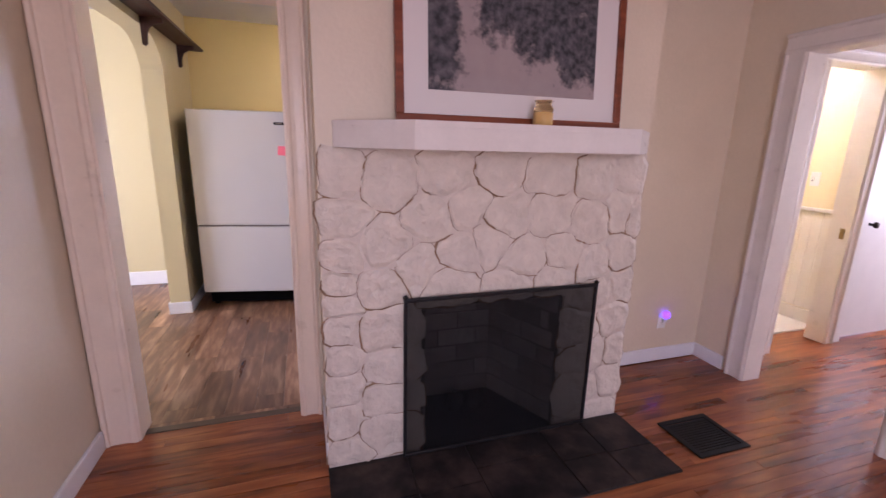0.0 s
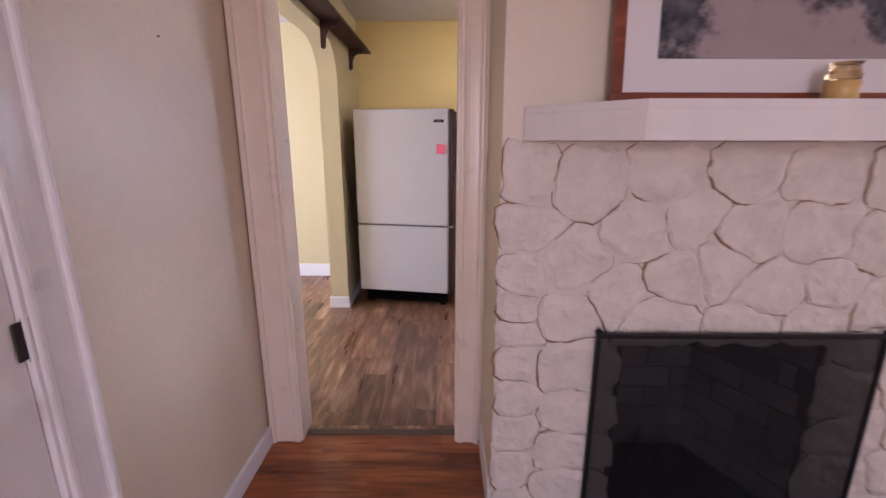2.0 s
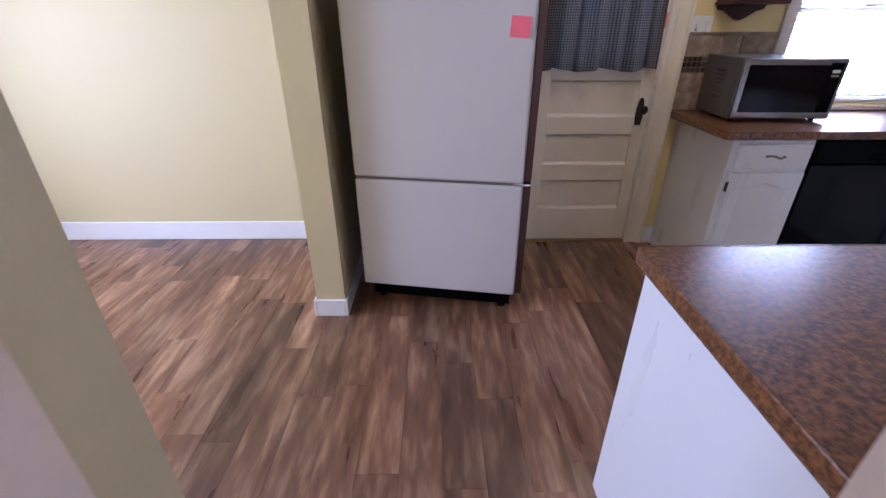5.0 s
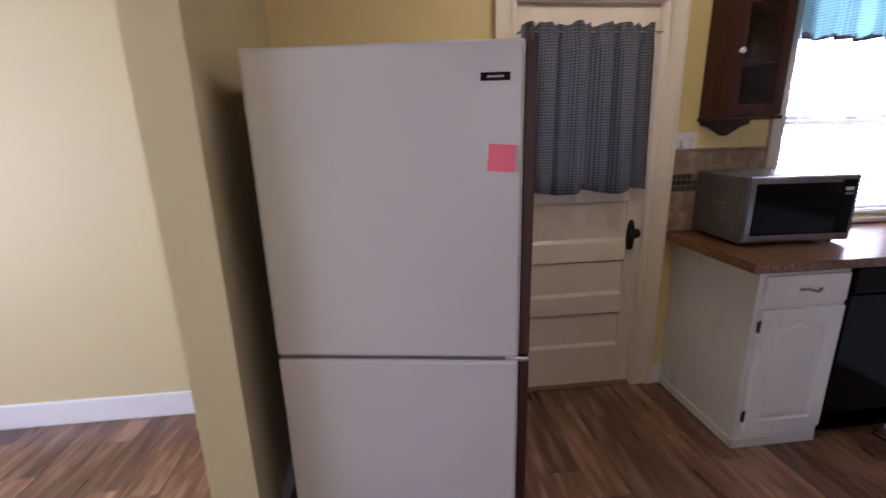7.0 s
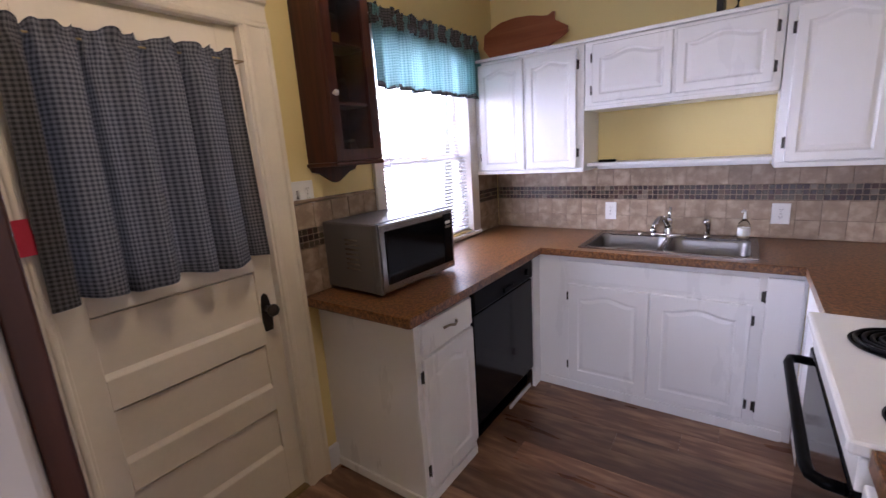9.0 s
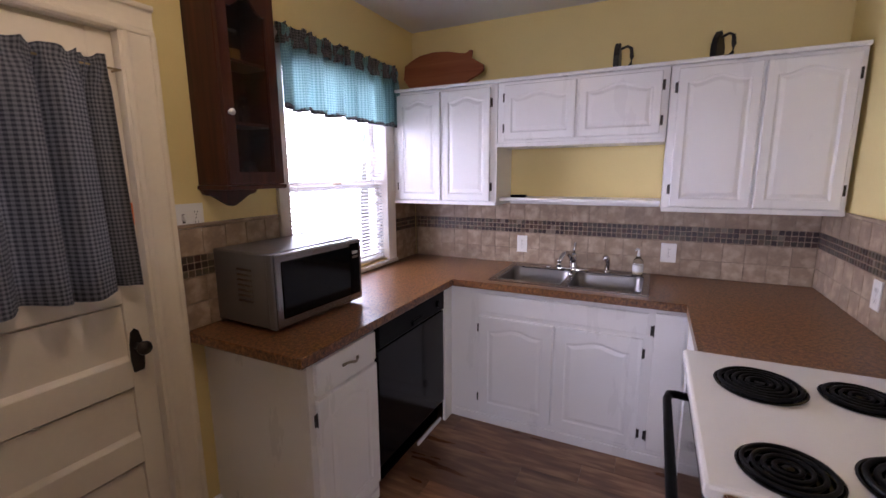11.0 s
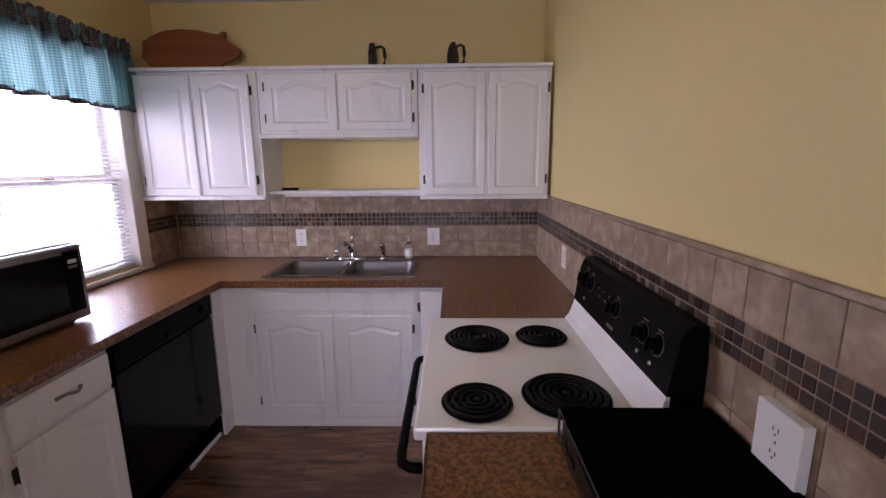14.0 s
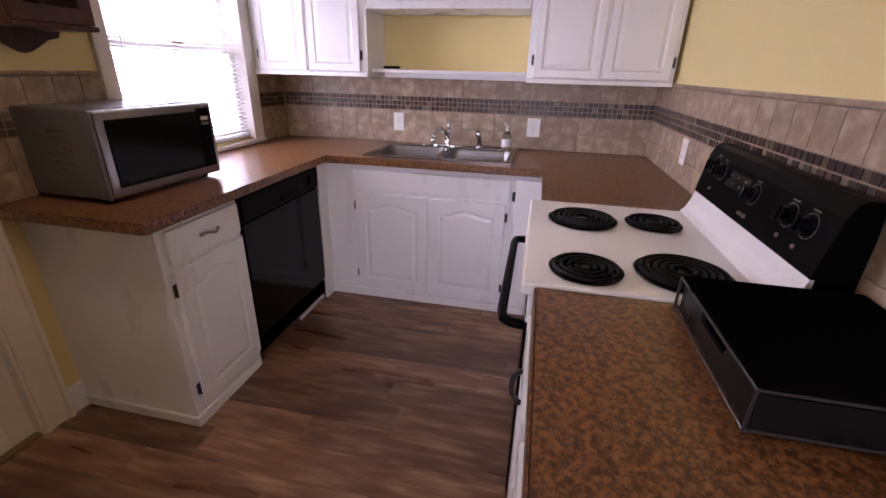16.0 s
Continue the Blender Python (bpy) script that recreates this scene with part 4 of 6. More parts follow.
part("oven_handle", rod([(hx0, 3.10, 0.765), (hx0, 3.135, 0.768), (hx0 + 0.012, 3.158, 0.77), (hx0 + 0.05, 3.165, 0.77), (hx1 - 0.05, 3.165, 0.77), (hx1 - 0.012, 3.158, 0.77), (hx1, 3.135, 0.768), (hx1, 3.10, 0.765)], 0.014, 12), BLACKPLASTIC, odoor, "black bar handle", True)
# backguard: rounded black console, leaning back
prof = [(2.532, 1.004), (2.524, 1.06), (2.510, 1.14), (2.498, 1.168), (2.480, 1.178), (2.45, 1.176), (2.445, 1.10), (2.447, 0.90), (2.519, 0.90), (2.519, 1.004)]
guard = part("backguard", loft([[(x, y, z) for y, z in prof] for x in (S0 - 0.002, S1 + 0.002)]), BLACKPLASTIC, stove, "black control console")


def on_guard(x, z):
    """A frame on the console's face."""
    u = (z - 1.004) / 0.136
    y = 2.532 - 0.023 * u
    return facing(x, y + 0.001, z, "+y") @ pose(0, 0, 0, -10.5, 0, 0)


for kx, kz in ((1.955, 1.118), (1.895, 1.112), (1.645, 1.10), (1.455, 1.10), (1.372, 1.10)):
    knob = part("knob", lathe([(0.026, 0), (0.025, 0.007), (0.018, 0.010), (0.016, 0.024), (0.0, 0.025)], on_guard(kx, kz - 0.006), 20, False), BLACKPLASTIC, guard)
    part("pointer", moved(box(-0.004, 0.004, -0.016, 0.016, 0.022, 0.034, 0.0015), on_guard(kx, kz - 0.006)), GLOSSBLACK, knob)
    part("dial_ring", lathe([(0.030, 0.0), (0.030, 0.0012), (0.0285, 0.0012), (0.0285, 0.0)], on_guard(kx, kz - 0.006), 24, False), PEWTER, guard, "thin light ring round the knob")
    part("dial_mark", moved(box(-0.014, 0.014, 0.034, 0.038, 0, 0.0012), on_guard(kx, kz - 0.006)), PEWTER, guard)
for kx in (1.93, 1.46, 1.385):
    part("indicator", lathe([(0.006, 0), (0.005, 0.004), (0, 0.005)], on_guard(kx, 1.04), 10, False), PEWTER, guard)
part("clock_panel", moved(box(-0.075, 0.075, -0.024, 0.024, 0, 0.002, 0.0008), on_guard(1.76, 1.10)), GLOSSBLACK, guard)
for k in range(5):
    part("button_mark", moved(box(-0.006, 0.006, -0.0025, 0.0025, 0.002, 0.003), on_guard(1.71 + 0.026 * k, 1.112 - 0.022 * (k % 2))), PEWTER, guard)
part("maker_mark", moved(box(-0.026, 0.026, -0.005, 0.005, 0, 0.0012), on_guard(1.66, 1.03)), PEWTER, guard, "small unreadable light mark")


def burner(x, y, r):
    z = 0.9225
    b = part("burner", lathe([(r * 1.0, 0.002), (r * 1.02, 0.006), (r * 0.97, 0.007), (r * 0.9, 0.0015), (0.0, 0.0008)], pose(x, y, z), 40, False), GLOSSBLACK, stove, "black drip bowl with a coil element")
    turns = 5 if r > 0.105 else 4
    rings = bmesh.new()
    for k in range(turns):
        rr = r * (0.26 + 0.62 * k / (turns - 1))
        join(rings, rod([(x + rr * math.cos(a * math.pi / 18), y + rr * math.sin(a * math.pi / 18), z + 0.011) for a in range(36)], r * 0.056, 7, True))
    part("coil", rings, COIL, b, "", True)
    part("coil_centre", lathe([(r * 0.12, 0), (r * 0.12, 0.006), (0, 0.007)], pose(x, y, z + 0.006), 16, False), GLOSSBLACK, b)


for bx, by, br in ((1.815, 2.938, 0.113), (1.835, 2.705, 0.090), (1.392, 2.962, 0.092), (1.425, 2.722, 0.116)):
    burner(bx, by, br)

# ---- fridge ----
fridge = thing("refrigerator", pose(-0.066, 4.098, 0, 0, 0, -9.8), "almond white bottom-freezer refrigerator with brown woodgrain sides", "refrigerator", local=True)
FW = 0.806
part("cabinet_body", box(-FW / 2 - 0.006, FW / 2 + 0.028, 0.0505, 0.72, 0.125, 1.688, 0.006), FRIDGESIDE, fridge, "dark brown woodgrain body")
fd = part("fridge_door", box(-FW / 2, FW / 2, 0.0, 0.050, 0.746, 1.70, 0.012, seg=3), FRIDGE, fridge)
part("freezer_door", box(-FW / 2, FW / 2, 0.0, 0.050, 0.140, 0.733, 0.012, seg=3), FRIDGE, fridge)
part("side_trim", box(FW / 2 + 0.0005, FW / 2 + 0.034, 0.012, 0.050, 0.752, 1.695, 0.004), FRIDGESIDE, fridge, "brown edge strip")
part("side_trim", box(FW / 2 + 0.0005, FW / 2 + 0.034, 0.012, 0.050, 0.149, 0.728, 0.004), FRIDGESIDE, fridge, "brown edge strip")
part("seam", box(-FW / 2 + 0.01, FW / 2 - 0.01, 0.010, 0.050, 0.7335, 0.7455), MWGREY, fridge, "grey gap between the doors")
part("grille", box(-FW / 2 + 0.02, FW / 2 - 0.02, 0.10, 0.115, 0.02, 0.139), BLACKPLASTIC, fridge)
for sx in (-0.34, 0.34):
    part("foot", lathe([(0.022, 0), (0.022, 0.02), (0.012, 0.022), (0.012, 0.13)], pose(sx, 0.12, 0), 12), BLACKPLASTIC, fridge)
    part("foot", lathe([(0.022, 0), (0.022, 0.02), (0.012, 0.022), (0.012, 0.13)], pose(sx, 0.66, 0), 12), BLACKPLASTIC, fridge)
part("centre_hinge", box(FW / 2 - 0.045, FW / 2 + 0.034, 0.004, 0.062, 0.7325, 0.7475, 0.004), CHROME, fridge)
part("name_badge", box(FW / 2 - 0.124, FW / 2 - 0.042, -0.003, 0.0, 1.592, 1.614, 0.001), BLACKPLASTIC, fd, "small dark badge")
part("badge_mark", box(FW / 2 - 0.105, FW / 2 - 0.06, -0.0042, -0.003, 1.600, 1.606), PEWTER, fd)
part("shelf_of_top", box(-FW / 2 + 0.01, FW / 2 - 0.01, 0.08, 0.70, 1.6905, 1.699, 0.003), FRIDGE, fridge)


def sheet(w, h, curl, thick=0.0008, n=8):
    """A sheet of paper that lifts at its foot."""
    bm = bmesh.new()
    grid = []
    for d in (0.0, thick):
        rows = []
        for i in range(n + 1):
            v = i / n
            rows.append([bm.verts.new((-w / 2 + w * k / n, v * h, 0.0012 + d + curl * (1 - v) ** 2 * (0.5 + 0.5 * k / n))) for k in range(n + 1)])
        grid.append(rows)
    for rows in grid:
        for i in range(n):
            for k in range(n):
                bm.faces.new((rows[i][k], rows[i][k + 1], rows[i + 1][k + 1], rows[i + 1][k]))
    return bm


note = thing("sticky_note", pose(-0.066, 4.098, 0, 0, 0, -9.8), "pink square sticky note on the fridge door", "note", local=True)
part("paper", moved(sheet(0.078, 0.076, 0.008), Matrix.Translation((FW / 2 - 0.066, 0, 1.345)) @ facing(0, 0, 0, "-y") @ pose(0, 0, 0, 0, 0, -4)), PAPER, note)
red_tag = thing("red_tag", pose(0.517, WY - 0.032, 1.315), "red paper tag stuck on the back door casing", "tag", local=True)
part("paper", moved(sheet(0.072, 0.10, 0.006), facing(0, 0, 0, "-y") @ pose(0, 0, 0, 0, 0, 3)), material("red_paper", (0.50, 0.025, 0.05), 0.8), red_tag)

# ---- back door and its curtain ----
bdoor = thing("door_1", pose(0.93, WY + 0.03, 0), "cream painted old panel door, closed, with a black knob", "door", kind="structure")
dy0, dy1 = WY + 0.020, WY + 0.058
dbm = bmesh.new()
stile = 0.082
box(KD0 + 0.003, KD0 + stile, dy0, dy1, 0.012, KDTOP - 0.004, 0.003, bm=dbm)
box(KD1 - stile, KD1 - 0.003, dy0, dy1, 0.012, KDTOP - 0.004, 0.003, bm=dbm)
rails = ((0.012, 0.262), (0.452, 0.575), (0.762, 0.884), (1.088, 1.19), (1.93, KDTOP - 0.004))
for z0, z1 in rails:
    # each rail slopes back at its top edge and is undercut at its foot
    join(dbm, prism([(dy0, z0 + 0.003), (dy0 + 0.003, z0), (dy1, z0), (dy1, z1 + 0.004), (dy0 + 0.014, z1 + 0.004), (dy0 + 0.002, z1 - 0.012), (dy0, z1 - 0.016)], Matrix(((0, 0, 1, KD0 + stile), (1, 0, 0, 0), (0, 1, 0, 0), (0, 0, 0, 1))), KD1 - KD0 - 2 * stile))
part("door_leaf", dbm, DOORPAINT, bdoor)
for (a, b), (c, d) in zip(rails, rails[1:]):
    if c > 1.5:
        continue
    part("panel", box(KD0 + stile - 0.004, KD1 - stile + 0.004, dy0 + 0.014, dy1 - 0.008, b - 0.004, c - 0.010), DOORPAINT, bdoor)
part("core", box(KD0 + stile - 0.004, KD1 - stile + 0.004, dy1 - 0.0075, dy1 - 0.003, 0.25, 1.10), DOORPAINT, bdoor)
pane = part("pane", box(KD0 + stile - 0.003, KD1 - stile + 0.003, dy0 + 0.016, dy0 + 0.020, 1.187, 1.933), GLASS, bdoor, "clear glass behind the curtain")
pane.visible_shadow = False
part("knob_plate", moved(prism([(-0.018, -0.08), (0.018, -0.08), (0.024, -0.03), (0.022, 0.03), (0.014, 0.075), (0, 0.088), (-0.014, 0.075), (-0.022, 0.03), (-0.024, -0.03)], pose(0, 0, 0), 0.005, 0.001), facing(1.215, dy0, 0.900, "-y")), BRONZE, bdoor, "black escutcheon plate")
part("knob", lathe([(0.013, 0), (0.011, 0.03), (0.024, 0.042), (0.027, 0.052), (0.022, 0.062), (0, 0.066)], facing(1.215, dy0 - 0.004, 0.920, "-y"), 20, False), BRONZE, bdoor, "", True)
part("threshold", box(KD0, KD1, WY - 0.012, WY + 0.06, 0.001, 0.012, 0.003), BRASS, bdoor, "brass threshold strip")


def drape(x0, x1, y, z0, z1, folds, amp, head, mat_uv=1.0, hem=0.012, nx=150, nz=18, seed=3, flare=0.0):
    """A gathered cloth on a rod, with a ruffle above it and an uneven hem."""
    bm = bmesh.new()
    uvl = bm.loops.layers.uv.new("UVMap")
    rng = random.Random(seed)
    ph = [rng.uniform(0, 6.28) for _ in range(6)]
    rows, uvs = [], {}
    zr = z1 - head
    for j in range(nz + 1):
        v = j / nz
        z = z0 + (z1 - z0) * v
        pinch = max(0.0, 1 - abs(z - zr) / 0.02)
        grow = (0.35 + 0.65 * min(1.0, (zr - z) / 0.12 + 0.3)) if z < zr else 0.6
        row = []
        for i in range(nx + 1):
            u = i / nx
            a = 2 * math.pi * folds * u
            wob = math.sin(a + ph[0] + 0.8 * math.sin(a * 0.37 + ph[1])) + 0.22 * math.sin(2.3 * a + ph[2] + 0.8 * v) + (0.4 * math.sin(3.7 * a + ph[3]) if z > zr - 0.04 else 0)
            d = amp * grow * (1 - 0.75 * pinch) * wob
            x = x0 + (x1 - x0) * u + 0.35 * amp * math.cos(a + ph[4]) * grow + flare * (u - 0.5) * (1 - v)
            zz = z
            if j == 0:
                zz += hem * math.sin(a * 0.5 + ph[5]) * 0.6
            if j == nz:
                zz += 0.007 * math.sin(1.7 * a + ph[2]) + 0.003 * math.sin(3.1 * a)
            vert = bm.verts.new((x, y + d, zz))
            uvs[vert] = (u * (x1 - x0) * 1.55 * mat_uv, z * mat_uv)
            row.append(vert)
        rows.append(row)
    for a, b in zip(rows, rows[1:]):
        for i in range(nx):
            f = bm.faces.new((a[i], a[i + 1], b[i + 1], b[i]))
            for loop in f.loops:
                loop[uvl].uv = uvs[loop.vert]
    return bm


curt = thing("door_curtain", pose(0.92, WY - 0.02, 1.15), "blue-grey gingham cafe curtain gathered on a brass rod", "curtain")
part("cloth", drape(0.568, 1.214, WY - 0.036, 1.150, 1.932, 5.0, 0.040, 0.035, 1.0, 0.018, 170, 24, 5, 0.05), CURTAIN, curt, "", True)
part("rod", rod([(0.563, WY - 0.026, 1.900), (1.262, WY - 0.026, 1.900)], 0.0035, 10), BRASS, curt, "thin brass rod")
for bx in (0.566, 1.258):
    part("rod_bracket", rod([(bx, WY - 0.026, 1.900), (bx, WY + 0.023, 1.900)], 0.004, 8), BRASS, curt)
tag = tagged(part("orange_sticker", box(1.243, 1.266, WY + 0.0175, WY + 0.0198, 1.37, 1.45), ORANGE), "orange sticker on the edge of the back door", "sticker")

# ---- window, blind, valance ----
win = thing("window_1", pose(2.43, WY, WZ0), "white double-hung kitchen window, blown out by daylight", "window", kind="structure")
part("side_casing", box(1.918, WX0, WY - 0.022, WY, WZ0 - 0.035, WZ1, 0.004), TRIM, win)
part("side_casing", box(WX1, 2.984, WY - 0.022, WY, WZ0 - 0.035, WZ1, 0.004), TRIM, win)
part("head_casing", box(1.918, 2.984, WY - 0.024, WY, WZ1, WZ1 + 0.10, 0.004), TRIM, win)
part("window_sill", box(1.918, 2.984, WY - 0.034, WY + 0.03, WZ0 - 0.036, WZ0 - 0.012, 0.004), TRIM, win)
for z0, z1, yy in ((WZ0, 1.478, WY + 0.05), (1.456, WZ1, WY + 0.085)):
    sash = bmesh.new()
    box(WX0 + 0.002, WX0 + 0.05, yy, yy + 0.03, z0, z1, 0.003, bm=sash)
    box(WX1 - 0.05, WX1 - 0.002, yy, yy + 0.03, z0, z1, 0.003, bm=sash)
    box(WX0 + 0.05, WX1 - 0.05, yy, yy + 0.03, z0, z0 + 0.045, 0.003, bm=sash)
    box(WX0 + 0.05, WX1 - 0.05, yy, yy + 0.03, z1 - 0.03, z1, 0.003, bm=sash)
    part("sash", sash, TRIM, win)
    g = part("pane", box(WX0 + 0.048, WX1 - 0.048, yy + 0.012, yy + 0.016, z0 + 0.04, z1 - 0.025), GLASS, win)
    g.visible_shadow = False
for u0, u1 in ((WX0 + 0.0003, WX0 + 0.0018), (WX1 - 0.0018, WX1 - 0.0003)):
    part("jamb_liner", box(u0, u1, WY - 0.018, WY + 0.139, WZ0, WZ1), TRIM, win)
part("head_liner", box(WX0 + 0.002, WX1 - 0.002, WY - 0.018, WY + 0.139, WZ1 - 0.0018, WZ1 - 0.0003), TRIM, win)
part("sash_lock", box(2.40, 2.46, WY + 0.03, WY + 0.05, 1.478, 1.492, 0.003), BRASS, win)
blind = thing("window_blind", pose(2.43, WY + 0.022, WZ0), "white horizontal slat blind, lowered and open", "blind")
slat_me = finish(moved(box(-0.437, 0.437, -0.012, 0.012, -0.0005, 0.0005), pose(0, 0, 0, 14, 0, 0)), "slat")
slat_me.materials.append(BLIND)
for k in range(50):
    s = new("slat", slat_me)
    s.parent = blind
    s.matrix_parent_inverse = blind.matrix_basis.inverted()
    s.matrix_basis = pose(2.4375, WY + 0.022, WZ0 + 0.03 + 0.0225 * k)
part("head_rail", box(WX0 + 0.004, WX1 - 0.004, WY + 0.004, WY + 0.042, WZ1 - 0.035, WZ1 - 0.002, 0.002), PLATE, blind)
part("bottom_rail", box(WX0 + 0.008, WX1 - 0.008, WY + 0.012, WY + 0.034, WZ0 + 0.004, WZ0 + 0.018, 0.003), PLATE, blind)
part("wand", rod([(2.07, WY + 0.006, 2.06), (2.07, WY + 0.004, 1.40)], 0.003, 6), PLATE, blind)
for lx in (2.09, 2.30, 2.58, 2.79):
    part("ladder_cord", rod([(lx, WY + 0.011, WZ0 + 0.02), (lx, WY + 0.011, WZ1 - 0.03)], 0.0009, 5), PLATE, blind)
val = thing("window_valance", pose(2.45, WY - 0.06, 1.86), "teal gingham valance gathered on a rod, lit from behind", "valance")
part("cloth", drape(1.935, 2.972, WY - 0.062, 1.862, 2.235, 8.0, 0.030, 0.05, 1.0, 0.010, 220, 14, 9), VALANCE, val, "", True)
# shade put into the cloth: the casing keeps backlight off the ruffle
part("ruffle", drape(1.932, 2.975, WY - 0.068, 2.150, 2.243, 11.0, 0.026, 0.045, 1.0, 0.006, 240, 8, 4), CURTAIN, val, "gathered ruffle on the rod, in darker cloth for the lack of backlight", True)
part("hem", drape(1.935, 2.972, WY - 0.064, 1.856, 1.876, 8.0, 0.030, -0.4, 1.0, 0.010, 220, 2, 9), CURTAIN, val, "darker hem band", True)
part("rod", rod([(1.925, WY - 0.050, 2.19), (2.982, WY - 0.050, 2.19)], 0.003, 8), PLATE, val)
for bx in (1.93, 2.979):
    part("rod_bracket", rod([(bx, WY - 0.050, 2.19), (bx, WY - 0.002, 2.19)], 0.004, 8), PLATE, val)
bg = tagged(part("backdrop", box(-4, 8, 9.0, 9.05, -3, 8), OUTSIDE), "bright overexposed daylight outside the window", "backdrop", "", "structure")


# ---- microwave ----
mw = thing("microwave", pose(1.797, 4.572, CT, 0, 0, -2.6), "grey steel countertop microwave with a dark glass door", "microwave", local=True)
MW, MH, MD = 0.540, 0.311, 0.350
part("case", box(-MW / 2, MW / 2, 0.022, MD, 0.014, MH + 0.014, 0.008), MWGREY, mw, "grey painted steel case")
mdoor = part("door", box(-MW / 2 + 0.012, MW / 2, -0.012, 0.0215, 0.016, MH + 0.010, 0.008), STEEL, mw, "brushed steel door")
part("side_bead", box(-MW / 2 - 0.001, -MW / 2 + 0.0115, -0.010, 0.0215, 0.015, MH + 0.012, 0.003), MWGREY, mw)
part("window", box(-MW / 2 + 0.045, MW / 2 - 0.088, -0.016, -0.0115, 0.052, MH - 0.022, 0.003), GLOSSBLACK, mdoor, "dark glass window")
panel = part("control_panel", box(MW / 2 - 0.086, MW / 2 - 0.020, -0.016, -0.0115, 0.052, MH - 0.010, 0.003), BLACKPLASTIC, mw)
part("display", box(MW / 2 - 0.072, MW / 2 - 0.034, -0.0175, -0.016, MH - 0.060, MH - 0.045), PLATE, panel, "small light display")
part("display", box(MW / 2 - 0.072, MW / 2 - 0.034, -0.0175, -0.016, MH - 0.080, MH - 0.069), PEWTER, panel)
for r in range(5):
    part("button_row", box(MW / 2 - 0.072, MW / 2 - 0.034, -0.0172, -0.016, 0.065 + 0.03 * r, 0.080 + 0.03 * r, 0.0005), BLACKPLASTIC, panel)
for r in range(7):
    part("vent_slot", box(-MW / 2 - 0.0025, -MW / 2 + 0.001, 0.11, 0.20, 0.115 + 0.022 * r, 0.123 + 0.022 * r, 0.001), STEEL, mw, "pressed side louvre")
for sx in (-0.22, 0.22):
    for sy in (0.04, 0.31):
        part("foot", lathe([(0.013, 0), (0.015, 0.015)], pose(sx, sy, 0.0), 12), BLACKPLASTIC, mw)

# ---- dark wall cabinet beside the window ----
curio = thing("curio_cabinet", pose(1.66, WY - 0.1, 1.49), "dark cherry wall cabinet with a glass door and jars inside", "cabinet")
CX0, CX1, CY0, CZ0, CZ1 = 1.515, 1.792, 4.765, 1.505, 2.285
part("side", box(CX0, CX0 + 0.018, CY0, WY - 0.001, CZ0, CZ1, 0.002), CHERRY, curio)
part("side", box(CX1 - 0.018, CX1, CY0, WY - 0.001, CZ0, CZ1, 0.002), CHERRY, curio)
part("back", box(CX0 + 0.018, CX1 - 0.018, WY - 0.012, WY - 0.002, CZ0, CZ1), CHERRY, curio)
part("bottom", box(CX0 - 0.008, CX1 + 0.008, CY0 - 0.024, WY - 0.001, CZ0 - 0.018, CZ0 - 0.0005, 0.004), CHERRY, curio)
part("top", box(CX0 - 0.016, CX1 + 0.016, CY0 - 0.034, WY - 0.001, CZ1 + 0.0005, CZ1 + 0.028, 0.006), CHERRY, curio)
for sz in (1.745, 1.985):
    part("shelf", box(CX0 + 0.018, CX1 - 0.018, CY0 + 0.01, WY - 0.012, sz, sz + 0.012), CHERRY, curio)
apron = [(CX0 + 0.0, 0), (CX1, 0), (CX1 - 0.012, -0.022), (CX1 - 0.05, -0.03), (CX1 - 0.085, -0.052), (CX1 - 0.12, -0.072), ((CX0 + CX1) / 2, -0.076),
         (CX0 + 0.12, -0.072), (CX0 + 0.085, -0.052), (CX0 + 0.05, -0.03), (CX0 + 0.012, -0.022)]
part("apron", prism(apron[::-1], Matrix(((1, 0, 0, 0), (0, 0, -1, WY - 0.004), (0, 1, 0, CZ0 - 0.018), (0, 0, 0, 1))), 0.018), CHERRY, curio, "scroll-cut board below")


def curio_door():
    w, h = CX1 - CX0 - 0.004, CZ1 - CZ0 - 0.004
    inner = arch_outline(w, h, 0.046, 0.05, 0.055)
    n = len(inner)
    outer = []
    for i, (x, y) in enumerate(inner):
        outer.append(((-w / 2, 0), (w / 2, 0), (w / 2, h))[i] if i < 3 else ((-w / 2, h) if i == n - 1 else (x * (w / 2) / (w / 2 - 0.046), h)))
    loops = [[(x, y, 0) for x, y in inner], [(x, y, 0) for x, y in outer], [(x, y, 0.018) for x, y in outer], [(x, y, 0.018) for x, y in inner], [(x, y, 0) for x, y in inner]]
    return loft(loops, False, False)


m = facing((CX0 + CX1) / 2, CY0 - 0.001, CZ0 + 0.002, "-y")
cdoor = part("door", moved(curio_door(), m), CHERRY, curio)
# tint and low IOR of the pane stand in for the dim interior
cp = part("pane", box(CX0 + 0.03, CX1 - 0.03, CY0 - 0.010, CY0 - 0.007, CZ0 + 0.03, CZ1 - 0.03), glass("old_smoky_glass", (0.62, 0.56, 0.52), 0.02, 1.2), cdoor)
cp.visible_shadow = False
part("knob", lathe([(0.006, 0), (0.006, 0.010), (0.013, 0.016), (0.013, 0.021), (0.0, 0.026)], facing(CX0 + 0.022, CY0 - 0.019, 1.785, "-y"), 16, False), PLATE, cdoor, "white porcelain knob", True)


